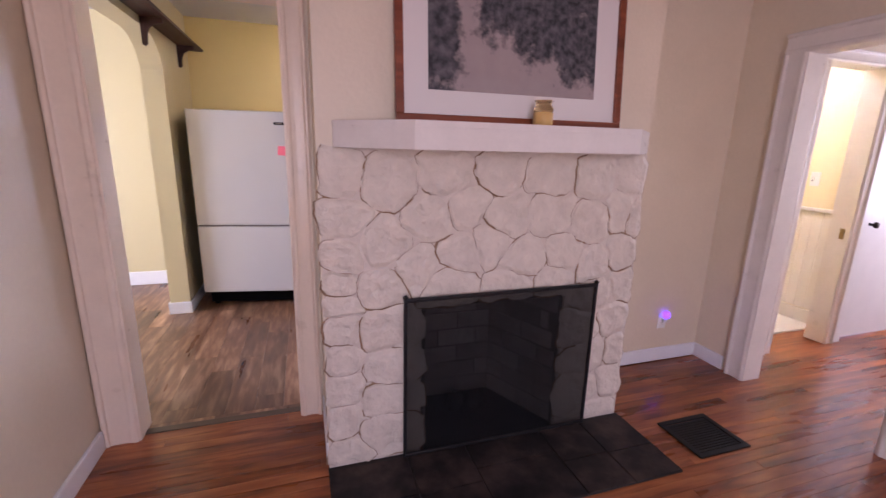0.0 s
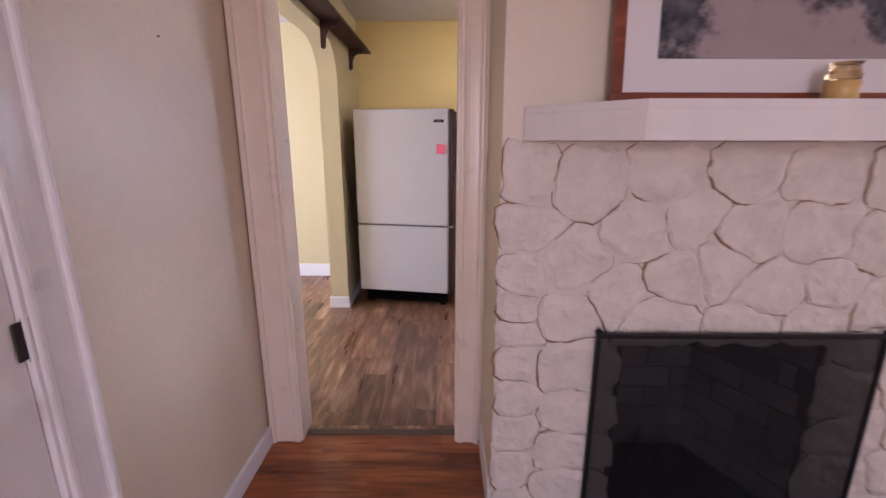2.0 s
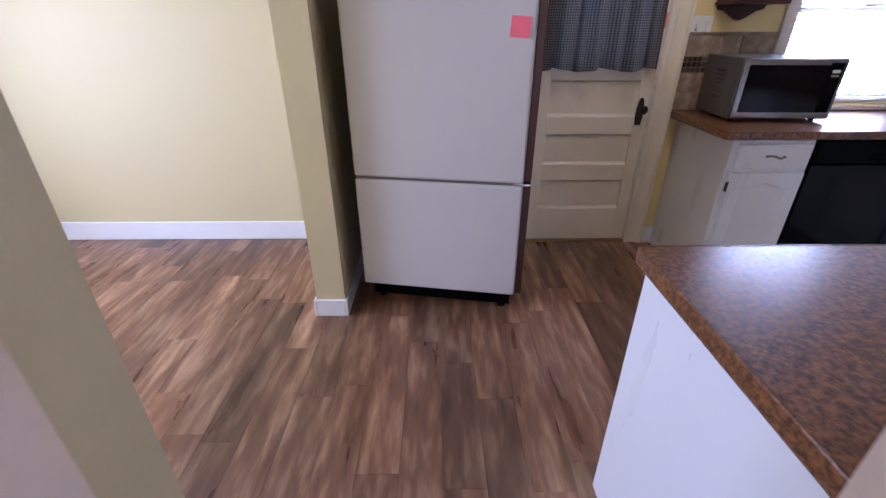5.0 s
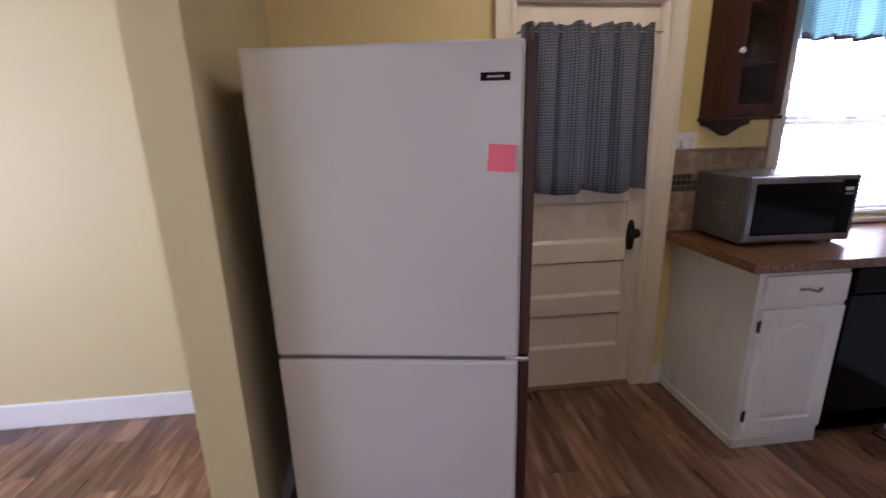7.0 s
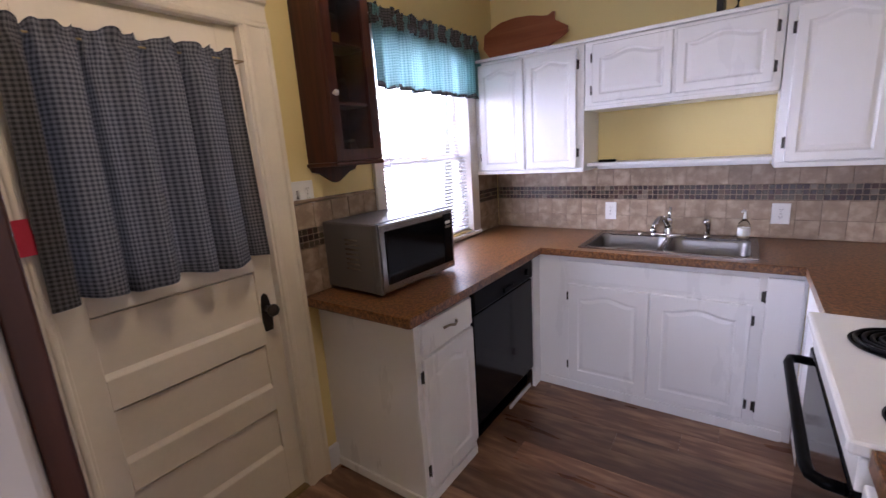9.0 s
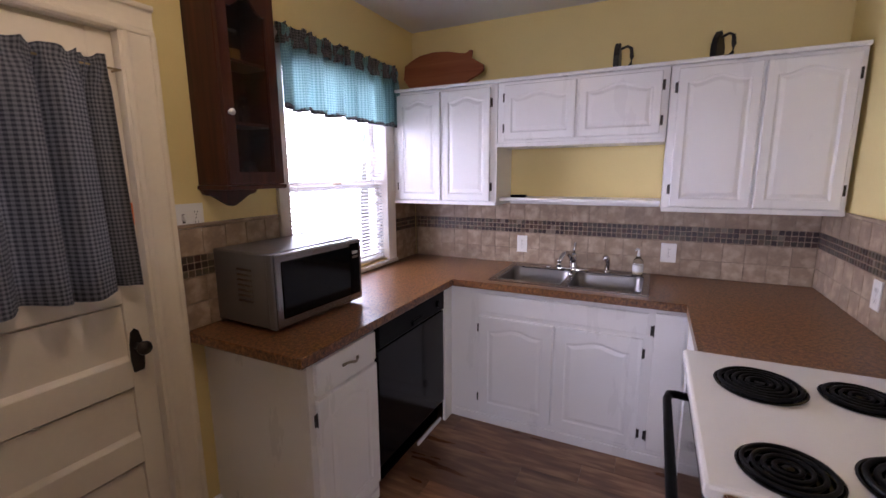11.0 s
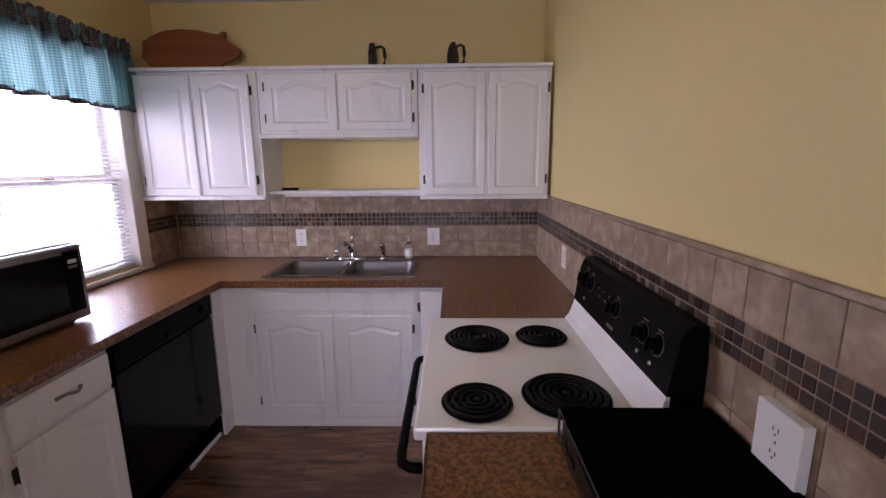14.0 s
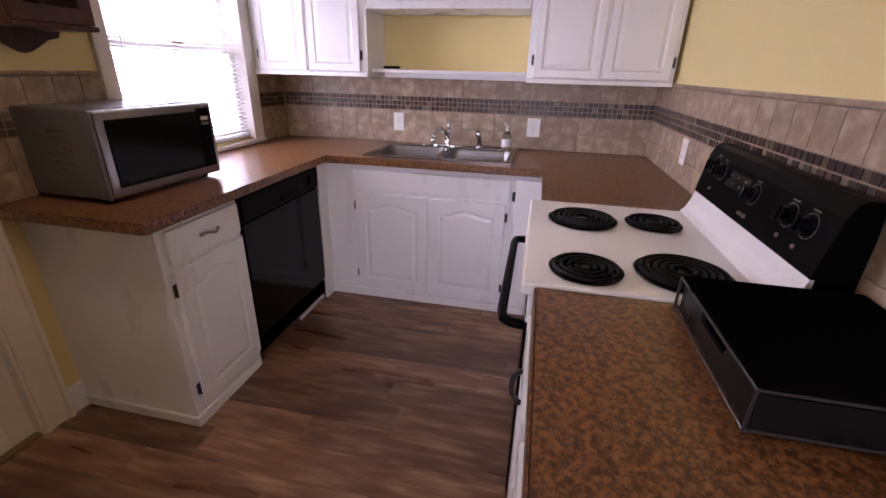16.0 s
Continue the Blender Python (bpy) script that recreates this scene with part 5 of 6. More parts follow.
def jar(x, y, z, r, h, mat, label, fill=None):
    t = thing("jar", pose(x, y, z), label, "jar", "jars in the wall cabinet")
    part("glass_body", lathe([(r * 0.9, 0), (r, 0.006), (r, h * 0.7), (r * 0.72, h * 0.84), (r * 0.72, h)], pose(x, y, z), 16), mat, t, "", True)
    if fill:
        part("contents", lathe([(r * 0.85, 0.004), (r * 0.88, h * 0.45), (0, h * 0.46)], pose(x, y, z), 14), fill, t)
    part("lid", lathe([(r * 0.78, 0), (r * 0.78, 0.012), (0, 0.013)], pose(x, y, z + h), 14, False), STEEL, t)


jar(1.655, 4.85, 1.9975, 0.034, 0.115, GLASS, "glass jar with amber contents on the top shelf", CANDLE)
jar(1.63, 4.86, 1.7575, 0.026, 0.12, GREENGLASS, "small greenish glass bottle on the middle shelf")
jar(1.70, 4.86, 1.7575, 0.024, 0.10, GREENGLASS, "small greenish glass bottle on the middle shelf")
jar(1.61, 4.85, 1.5055, 0.034, 0.085, GLASS, "short clear glass jar on the bottom shelf")
jar(1.70, 4.85, 1.5055, 0.034, 0.085, GLASS, "short clear glass jar on the bottom shelf")


# ---- switch plates and sockets ----
def wall_plate(name, m, w, h, sockets, label, toggle=False, deep=0.0):
    m = m @ pose(0, 0, deep)
    t = thing(name, m, label, "outlet", local=True)
    part("plate", box(-w / 2, w / 2, -h / 2, h / 2, 0.0005 - deep, 0.006, 0.002), PLATE, t)
    for sx, sy in sockets:
        s = part("socket", lathe([(0.0165, 0.0055), (0.016, 0.0075), (0.0, 0.0078)], pose(sx, sy, 0), 18, False), PLATE, t)
        for ox in (-0.006, 0.006):
            part("slot", box(sx + ox - 0.001, sx + ox + 0.001, sy - 0.001, sy + 0.007, 0.0072, 0.0084), SLOT, s)
        part("slot", lathe([(0.0022, 0.0072), (0.0022, 0.0084)], pose(sx, sy - 0.007, 0), 8), SLOT, s)
    if toggle:
        tx = -w / 4
        part("toggle", moved(box(-0.005, 0.005, -0.012, 0.012, 0.0, 0.016, 0.002), pose(tx, 0, 0.004, -22, 0, 0)), PLATE, t)
        part("slot", box(tx - 0.006, tx + 0.006, -0.018, 0.018, 0.0058, 0.0066), SLOT, t)
    part("screw", lathe([(0.003, 0.006), (0.0, 0.0068)], pose(sockets[0][0] if sockets else 0, 0, 0), 8, False), SLOT, t)
    return t


TP = 0.0125   # tile face in front of the wall
wall_plate("socket_plate", facing(SX - TP, 4.068, 1.054, "-x"), 0.072, 0.118, ((0, 0.021), (0, -0.021)), "white plastic socket plate on the tiles")
wall_plate("socket_plate", facing(SX - TP, 3.152, 1.057, "-x"), 0.085, 0.118, ((0, 0.021), (0, -0.021)), "white plastic socket plate on the tiles")
wall_plate("socket_plate", facing(2.555, KY + TP, 1.065, "+y"), 0.075, 0.118, ((0, 0.021), (0, -0.021)), "white plastic socket plate on the tiles")
wall_plate("socket_plate", facing(1.045, KY + TP, 1.055, "+y"), 0.104, 0.122, ((0, 0.022), (0, -0.022)), "large white socket plate beside the stove", deep=0.016)
wall_plate("switch_plate", facing(1.462, WY - 0.002, 1.375, "-y"), 0.116, 0.118, ((0.024, 0.021), (0.024, -0.021)), "white plate with a switch and a double socket", True)

# ---- black storage drawer on the counter ----
tray = thing("storage_drawer_box", pose(1.07, 2.62, CT), "flat black glass-topped storage drawer on the countertop", "box")
TX0, TX1, TY0, TY1, TZ0, TZ1 = 0.888, 1.248, 2.452, 2.785, CT + 0.004, 1.000
part("glass_top", box(TX0, TX1, TY0, TY1, TZ1 - 0.008, TZ1, 0.003), material("black_matte_glass", (0.003, 0.003, 0.0033), 0.6, var=0.2, spec=0.0, bump=0.02), tray, "black glass top")
tin = bmesh.new()
box(TX0 + 0.006, TX1 - 0.006, TY0 + 0.004, TY0 + 0.012, TZ0, TZ1 - 0.009, bm=tin)
box(TX0 + 0.006, TX0 + 0.012, TY0 + 0.012, TY1 - 0.016, TZ0, TZ1 - 0.009, bm=tin)
box(TX1 - 0.012, TX1 - 0.006, TY0 + 0.012, TY1 - 0.016, TZ0, TZ1 - 0.009, bm=tin)
box(TX0 + 0.006, TX1 - 0.006, TY0 + 0.012, TY1 - 0.016, TZ0, TZ0 + 0.004, bm=tin)
part("frame", tin, BLACKPLASTIC, tray)
front = [(-0.17, 0.0), (0.17, 0.0), (0.17, 0.066), (0.062, 0.066), (0.052, 0.040), (-0.052, 0.040), (-0.062, 0.066), (-0.17, 0.066)]
EDGE = material("grey_acrylic_edge", (0.035, 0.032, 0.031), 0.3, var=0.2)
MESHY = material("dark_smoked_plastic", (0.009, 0.009, 0.009), 0.3, var=0.15, scale=12, bump=0.02, grain=200, spec=0.3)
part("drawer_front", prism(front, facing(1.068, TY1 - 0.014, TZ0 + 0.004, "+y"), 0.008), MESHY, tray, "smoked front with a finger notch")
for z in (TZ0, TZ1 - 0.011):
    part("wire", rod([(TX0, TY1, z + 0.004), (TX1, TY1, z + 0.004), (TX1, TY0, z + 0.004), (TX0, TY0, z + 0.004)], 0.003, 6, True), EDGE, tray)
for px in (TX0, TX1):
    part("wire", rod([(px, TY1, TZ0), (px, TY1, TZ1 - 0.008)], 0.003, 6), EDGE, tray)
part("side_panel", box(TX0 + 0.001, TX0 + 0.0055, TY0 + 0.01, TY1 - 0.008, TZ0 + 0.006, TZ1 - 0.014), MESHY, tray)

# ---- things on top of the wall cabinets ----
pig = thing("pig_cutting_board", pose(3.19, 4.66, 2.107), "red-brown wooden cutting board cut as a pig, leaning on the wall", "cutting board")
pts = [(-0.30, 0.155), (-0.315, 0.19), (-0.29, 0.205), (-0.265, 0.185), (-0.235, 0.185), (-0.20, 0.215), (-0.13, 0.245), (-0.03, 0.255), (0.07, 0.245), (0.15, 0.225), (0.19, 0.215),
       (0.215, 0.238), (0.232, 0.235), (0.228, 0.185), (0.265, 0.165), (0.315, 0.135), (0.318, 0.105), (0.295, 0.085), (0.24, 0.06), (0.20, 0.035), (0.15, 0.022), (0.07, 0.008), (-0.05, 0.0), (-0.15, 0.01), (-0.20, 0.04), (-0.24, 0.09), (-0.265, 0.135), (-0.28, 0.15)]
part("board", prism([(x * 1.09, y * 1.09) for x, y in pts][::-1], facing(3.17, 4.675, 2.107, "-x") @ pose(0, 0, 0, -12, 0, 0), 0.020, 0.004), REDWOOD, pig)


def sad_iron(y, turn, label):
    t = thing("sad_iron", pose(3.10, y, 2.107, 0, 0, turn), label, "iron", "old irons on the cabinets", local=True)
    sole = [(-0.034, 0.0), (-0.046, 0.03), (-0.046, 0.075), (-0.030, 0.115), (0.0, 0.150), (0.030, 0.115), (0.046, 0.075), (0.046, 0.03), (0.034, 0.0)]
    mm = Matrix(((0, 0, 1, -0.035), (-1, 0, 0, 0), (0, 1, 0, 0), (0, 0, 0, 1)))
    part("sole", prism(sole, mm, 0.030, 0.004), BLACKMETAL, t, "cast iron sole standing on its heel")
    part("handle", rod([(0.0, 0, 0.022), (0.035, 0, 0.020), (0.052, 0, 0.030), (0.055, 0, 0.070), (0.050, 0, 0.115), (0.030, 0, 0.128), (-0.005, 0, 0.118)], [0.007, 0.007, 0.009, 0.011, 0.009, 0.007, 0.007], 10), BLACKMETAL, t, "", True)
    return t


sad_iron(3.475, 265, "black cast iron sad iron standing on the cabinets")
sad_iron(2.995, 240, "black cast iron sad iron turned a little, on the cabinets")

# ---- shelf over the arch ----
ash = thing("high_shelf", pose(-0.47, 3.7, 2.24), "dark red-brown wooden shelf on brackets over the arch", "shelf")
part("board", box(-0.554, -0.395, 2.62, 4.80, 2.238, 2.258, 0.003), SHELFWOOD, ash)
for by in (2.75, 3.66, 4.56):
    br = [(0, 0), (0.13, 0), (0.13, -0.03), (0.085, -0.038), (0.05, -0.062), (0.034, -0.10), (0.03, -0.165), (0.015, -0.178), (0, -0.172)]
    part("bracket", prism(br[::-1], Matrix(((1, 0, 0, -0.554), (0, 0, -1, by + 0.012), (0, 1, 0, 2.2375), (0, 0, 0, 1))), 0.024, 0.002), SHELFWOOD, ash, "scroll-cut bracket")

# ---- fireplace ----
FX0, FX1, FY = 0.475, 2.045, 1.835
OX0, OX1, OZ = 0.925, 1.625, 0.742
breast = bmesh.new()
for b in ((FX0 + 0.01, OX0 - 0.02, FY, LY, 0, 1.436), (OX1 + 0.02, FX1 - 0.005, FY, LY, 0, 1.436), (OX0 - 0.02, OX1 + 0.02, FY, LY, OZ + 0.02, 1.436)):
    box(*b, bm=breast)
structure("wall_fireplace", breast, MORTAR, "mortar core of the stone fireplace", "wall")
structure("wall_chimney_breast", box(FX0 + 0.0097, FX1 - 0.004, FY + 0.002, LY, 1.4375, CEIL), CREAM, "cream plaster chimney breast above the mantel", "wall")
structure("wall_breast_side", box(FX0 + 0.003, FX0 + 0.0095, FY + 0.002, LY - 0.001, 0.0, CEIL - 0.001), CREAM, "cream plaster side of the chimney breast", "wall")
# firebox: splayed sides, laid in courses
BKX0, BKX1, BKY = 1.00, 1.43, LY - 0.045
fb = bmesh.new()
box(BKX0 - 0.02, BKX1 + 0.02, BKY, LY - 0.02, 0.02, OZ + 0.02, bm=fb)
for xf, xb in ((OX0, BKX0), (OX1, BKX1)):
    d = -0.012 if xf == OX0 else 0.012
    join(fb, prism([(xf, FY + 0.004), (xb, BKY), (xb + d, BKY), (xf + d, FY + 0.004)], pose(0, 0, 0.02), OZ))
firebox = structure("wall_firebox", fb, material("sooty_fire_mortar", (0.13, 0.115, 0.105), 0.95, var=0.3, scale=6, bump=0.3), "sooty grey firebrick lining in courses", "wall")
brick_rng = random.Random(5)
for p0, p1 in (((OX0, FY + 0.012), (BKX0, BKY)), ((BKX0, BKY), (BKX1, BKY)), ((BKX1, BKY), (OX1, FY + 0.012))):
    run = Vector((p1[0] - p0[0], p1[1] - p0[1], 0))
    length = run.length
    run.normalize()
    inward = Vector((run.y, -run.x, 0))
    turn = Matrix(((run.x, 0, inward.x, 0), (run.y, 0, inward.y, 0), (0, 1, 0, 0), (0, 0, 0, 1)))
    for row in range(7):
        u = -0.115 * (row % 2)
        while u < length - 0.01:
            u0, u1 = max(u, 0.0) + 0.003, min(u + 0.23, length) - 0.003
            u += 0.23
            if u1 - u0 < 0.02:
                continue
            z0 = 0.024 + 0.1025 * row
            m_ = Matrix.Translation((p0[0], p0[1], 0)) @ turn
            part("brick", moved(box(u0, u1, z0, z0 + 0.097, 0.0, 0.003 + brick_rng.uniform(0, 0.003), 0.002, seg=1), m_), FIREBRICK, firebox)
structure("wall_firebox_top", box(OX0, OX1, FY + 0.004, LY - 0.04, OZ + 0.001, OZ + 0.02), SOOT, "sooty lintel over the firebox", "wall")
structure("floor_firebox", box(OX0, OX1, FY - 0.03, LY - 0.04, 0.0, 0.022), SOOT, "black sooty firebox floor", "floor")
hearth = structure("floor_hearth", box(FX0 - 0.002, FX1 + 0.005, 1.365, FY - 0.001, -0.002, 0.005), SOOT, "dark bed of the slate hearth", "floor")


def slab_rect(nm, x0, x1, y0, y1, z0, z1, mat, parent, bev=0.002):
    return part(nm, box(x0 + 0.002, x1 - 0.002, y0 + 0.002, y1 - 0.002, z0, z1, bev, seg=1), mat, parent)


rng = random.Random(4)
hx = FX0
for k, w in enumerate((0.36, 0.29, 0.41, 0.25, 0.265)):
    split = 1.365 + rng.uniform(0.18, 0.28)
    slab_rect("slate", hx, hx + w, 1.365, split, 0.004, 0.012 + rng.uniform(0, 0.002), SLATE, hearth)
    slab_rect("slate", hx, hx + w, split, FY - 0.03, 0.004, 0.012 + rng.uniform(0, 0.002), SLATE, hearth)
    hx += w
# log stubs left in the firebox
for k, (lx, ly, a) in enumerate(((1.16, 2.10, 20), (1.28, 2.08, -25))):
    lg = thing("charred_log", pose(lx, ly, 0.024), "short charred log lying in the firebox", "log", "logs in the firebox")
    part("wood", lathe([(0.030, 0), (0.042, 0.02), (0.045, 0.06), (0.040, 0.10), (0.02, 0.115)], pose(lx, ly, 0.022, 12, 8, a), 12), SOOT, lg)


# stones: irregular cells cut from the face
def clip(poly, a, b, c):
    """The part of a polygon where a x + b y <= c."""
    out = []
    for p, q in zip(poly, poly[1:] + poly[:1]):
        dp, dq = a * p[0] + b * p[1] - c, a * q[0] + b * q[1] - c
        if dp <= 0:
            out.append(p)
        if dp * dq < 0:
            t = dp / (dp - dq)
            out.append((p[0] + t * (q[0] - p[0]), p[1] + t * (q[1] - p[1])))
    return out


def inset_poly(poly, d):
    cx, cy = sum(p[0] for p in poly) / len(poly), sum(p[1] for p in poly) / len(poly)
    out = poly
    for p, q in zip(poly, poly[1:] + poly[:1]):
        nx, ny = q[1] - p[1], p[0] - q[0]
        ln = math.hypot(nx, ny)
        if ln < 1e-6:
            continue
        nx, ny = nx / ln, ny / ln
        if nx * (cx - p[0]) + ny * (cy - p[1]) > 0:
            nx, ny = -nx, -ny
        out = clip(out, nx, ny, nx * p[0] + ny * p[1] - d)
        if len(out) < 3:
            return []
    return out


def densified(poly, step=0.022):
    out = []
    for p, q in zip(poly, poly[1:] + poly[:1]):
        k = max(1, int(math.hypot(q[0] - p[0], q[1] - p[1]) / step))
        out += [(p[0] + (q[0] - p[0]) * i / k, p[1] + (q[1] - p[1]) * i / k) for i in range(k)]
    return out


def rounded(poly, rounds=3, f=0.2):
    for k in range(rounds):
        out = []
        for p, q in zip(poly, poly[1:] + poly[:1]):
            out.append((p[0] * (1 - f) + q[0] * f, p[1] * (1 - f) + q[1] * f))
            out.append((p[0] * f + q[0] * (1 - f), p[1] * f + q[1] * (1 - f)))
        poly = out
    return poly


def cells(region, seeds, stretch=1.25):
    for i, (sx, sy) in enumerate(seeds):
        poly = region
        for j, (tx, ty) in enumerate(seeds):
            if i != j and abs(tx - sx) < 0.8 and abs(ty - sy) < 0.8:
                a, b = (tx - sx), (ty - sy) * stretch
                c = a * (sx + tx) / 2 + b * (sy + ty) / 2
                poly = clip(poly, a, b, c)
                if len(poly) < 3:
                    break
        if len(poly) >= 3:
            yield poly


fire_root = bpy.data.objects["wall_fireplace"]
rng = random.Random(21)


STONE_ROWS = [
    [(0.56, 1.33), (0.75, 1.31), (1.02, 1.34), (1.25, 1.35), (1.52, 1.34), (1.76, 1.33), (1.98, 1.33)],
    [(0.55, 1.16), (0.94, 1.14), (1.11, 1.19), (1.30, 1.14), (1.53, 1.16), (1.76, 1.11), (1.93, 1.15), (2.03, 1.12)],
    [(0.56, 0.99), (0.74, 1.04), (0.88, 0.93), (1.09, 0.99), (1.22, 1.03), (1.39, 0.93), (1.63, 0.95), (1.96, 0.95), (1.79, 0.89)],
    [(0.54, 0.89), (0.71, 0.86), (1.04, 0.84), (1.35, 0.82), (1.58, 0.83), (1.83, 0.75), (1.99, 0.77)],
    [(0.53, 0.79), (0.54, 0.67), (0.73, 0.66), (1.95, 0.59), (1.78, 0.55), (0.53, 0.54), (0.75, 0.47), (1.84, 0.40), (1.99, 0.42)],
    [(0.54, 0.40), (0.74, 0.32), (1.82, 0.19), (1.98, 0.22), (1.90, 0.05), (0.53, 0.22), (0.73, 0.15), (0.55, 0.07)],
]


def lay_stones():
    """Lumpy painted stones: each is smeared flush with the mortar on some sides and stands proud on others."""
    seeds = [p for row in STONE_ROWS for p in row]
    region = [(FX0, 0.012), (FX1, 0.012), (FX1, 1.437), (FX0, 1.437)]
    for poly, (sx, sz) in zip(cells(region, seeds), seeds):
        if sz > OZ + 0.04:
            if any(OX0 < x < OX1 for x, z in poly) or OX0 < sx < OX1:
                poly = clip(poly, 0, -1, -OZ)
        elif sx < OX0:
            poly = clip(poly, 1, 0, OX0 + 0.003)
        else:
            poly = clip(poly, -1, 0, -(OX1 - 0.003))
        p = inset_poly(poly, 0.0035)
        if len(p) < 3:
            continue
        p = densified(rounded(p, 1, 0.16), 0.013)
        p = [(x + 0.022 * noise.noise((x * 8, y * 8, 0)) + 0.008 * noise.noise((x * 30, y * 30, 2)), y + 0.022 * noise.noise((x * 8, y * 8, 5)) + 0.008 * noise.noise((x * 30, y * 30, 7))) for x, y in p]
        cx, cz = sum(q[0] for q in p) / len(p), sum(q[1] for q in p) / len(p)
        ph = rng.uniform(0, 9)
        proud = rng.uniform(0.007, 0.013)
        tilt, tilz = rng.uniform(-0.06, 0.06), rng.uniform(-0.06, 0.06)
        rims = []
        for x, z in p:
            dx, dz = x - cx, z - cz
            ln = math.hypot(dx, dz) or 1.0
            # biased to the left and lower edges, where the joint shadow is painted
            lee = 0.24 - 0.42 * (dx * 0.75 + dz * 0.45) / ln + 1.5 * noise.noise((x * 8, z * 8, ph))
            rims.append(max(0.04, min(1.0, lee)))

        def ring(s, base):
            out = []
            for (x, z), rim in zip(p, rims):
                xx, zz = cx + (x - cx) * s, cz + (z - cz) * s
                lump = 0.007 * noise.noise((xx * 7, zz * 7, ph)) + 0.0065 * noise.noise((xx * 17, zz * 17, ph)) + 0.0035 * noise.noise((xx * 45, zz * 45, ph))
                inner = min(1.0, (1 - s) * 4.5)
                lift = proud * base * (rim + (1 - rim) * inner) + (lump + 0.5 * (tilt * (xx - cx) + tilz * (zz - cz))) * (0.25 + 0.75 * inner) * rim ** (1 - inner)
                out.append((xx, FY + 0.001 - max(0.0006, lift), zz))
            return out
        wide = []
        for (x, z), rim in zip(p, rims):
            dx, dz = x - cx, z - cz
            ln = math.hypot(dx, dz) or 1.0
            w = 0.0015 + 0.0095 * rim
            wide.append((x + dx / ln * w, FY - 0.0003, z + dz / ln * w))
        loops = [wide, ring(1.0, 0.15), ring(0.995, 0.8), ring(0.98, 1.0), ring(0.93, 1.0), ring(0.87, 1.0), ring(0.78, 1.0), ring(0.68, 1.0), ring(0.5, 1.0), ring(0.3, 1.0), ring(0.12, 1.0)]
        me = finish(loft(loops, False, True), "stone", True)
        me.materials.append(STONE)
        me.materials.append(JOINTSHADE)
        # the skirt takes the painted shadow tan where the rim stands proud
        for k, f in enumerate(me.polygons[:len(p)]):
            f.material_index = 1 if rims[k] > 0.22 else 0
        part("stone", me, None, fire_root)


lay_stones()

mantel = thing("mantel_shelf", pose(1.26, 1.72, 1.426), "white painted box mantel with angled ends", "mantel")
mo = [(0.542, FY - 0.001), (0.542, 1.808), (0.800, 1.566), (1.752, 1.566), (2.012, 1.808), (2.012, FY - 0.001)]
part("body", prism([(x, y if y > 1.85 else y + 0.0008) for x, y in mo], pose(0, 0, 1.438), 0.078, 0.0004), TRIM, mantel)
part("top_board", prism(mo, pose(0, 0, 1.5162), 0.0218, 0.0008), TRIM, mantel)

pic = thing("framed_picture", pose(1.277, 1.752, 1.5385, -4.5), "large landscape print in a red oak frame, leaning on the mantel", "picture", local=True)
PW, PH, FWD = 1.012, 0.80, 0.032
fr = bmesh.new()
for a, b, c, d in ((-PW / 2, PW / 2, 0, FWD), (-PW / 2, PW / 2, PH - FWD, PH), (-PW / 2, -PW / 2 + FWD, FWD, PH - FWD), (PW / 2 - FWD, PW / 2, FWD, PH - FWD)):
    box(a, b, -0.012, 0.016, c, d, 0.004, bm=fr)
part("frame", fr, FRAMEWOOD, pic)
part("mat_board", box(-PW / 2 + FWD, PW / 2 - FWD, 0.002, 0.008, FWD, PH - FWD), MATBOARD, pic)
pb = box(-0.372, 0.372, -0.0015, 0.0015, -0.28, 0.28)
po = part("print", pb, PAINTING, pic, "misty river with grey tree masses")
po.matrix_basis = pose(-0.005, 0.0, 0.405)
gl = part("backing", box(-PW / 2 + 0.01, PW / 2 - 0.01, 0.0165, 0.020, 0.01, PH - 0.01), MORTAR, pic)
cand = thing("jar_candle", pose(1.345, 1.66, 1.5385), "small glass jar candle with yellow wax", "candle")
AMBER = glass("amber_jar_glass", (0.80, 0.60, 0.30), 0.15)
part("jar", lathe([(0.034, 0.053), (0.039, 0.056), (0.039, 0.066), (0.033, 0.074), (0.032, 0.090), (0.036, 0.092), (0.036, 0.097)], pose(1.345, 1.66, 1.5385), 20), AMBER, cand, "clear glass neck", True)
part("wax", lathe([(0.033, 0.0), (0.039, 0.005), (0.039, 0.050), (0.036, 0.052), (0.0, 0.0525)], pose(1.345, 1.66, 1.5385), 20), CANDLE, cand, "yellow wax seen through the glass", True)

screen = thing("fire_screen", pose(1.31, 1.80, 0.012), "black framed mesh fire screen in front of the firebox", "fire screen")
QX0, QX1, QZ0, QZ1, QY = 0.815, 1.805, 0.016, 0.806, 1.792
part("top_rail", box(QX0, QX1, QY, QY + 0.014, QZ1 - 0.018, QZ1, 0.004), BLACKMETAL, screen)
part("bottom_rail", box(QX0, QX1, QY, QY + 0.014, QZ0, QZ0 + 0.016, 0.004), BLACKMETAL, screen)
for qx in (QX0, QX1 - 0.016):
    part("side_rail", box(qx, qx + 0.016, QY, QY + 0.014, QZ0 + 0.016, QZ1 - 0.018, 0.004), BLACKMETAL, screen)
    part("corner_knob", lathe([(0.011, 0), (0.013, 0.008), (0, 0.018)], pose(qx + 0.008, QY + 0.007, QZ1), 10, False), BLACKMETAL, screen)


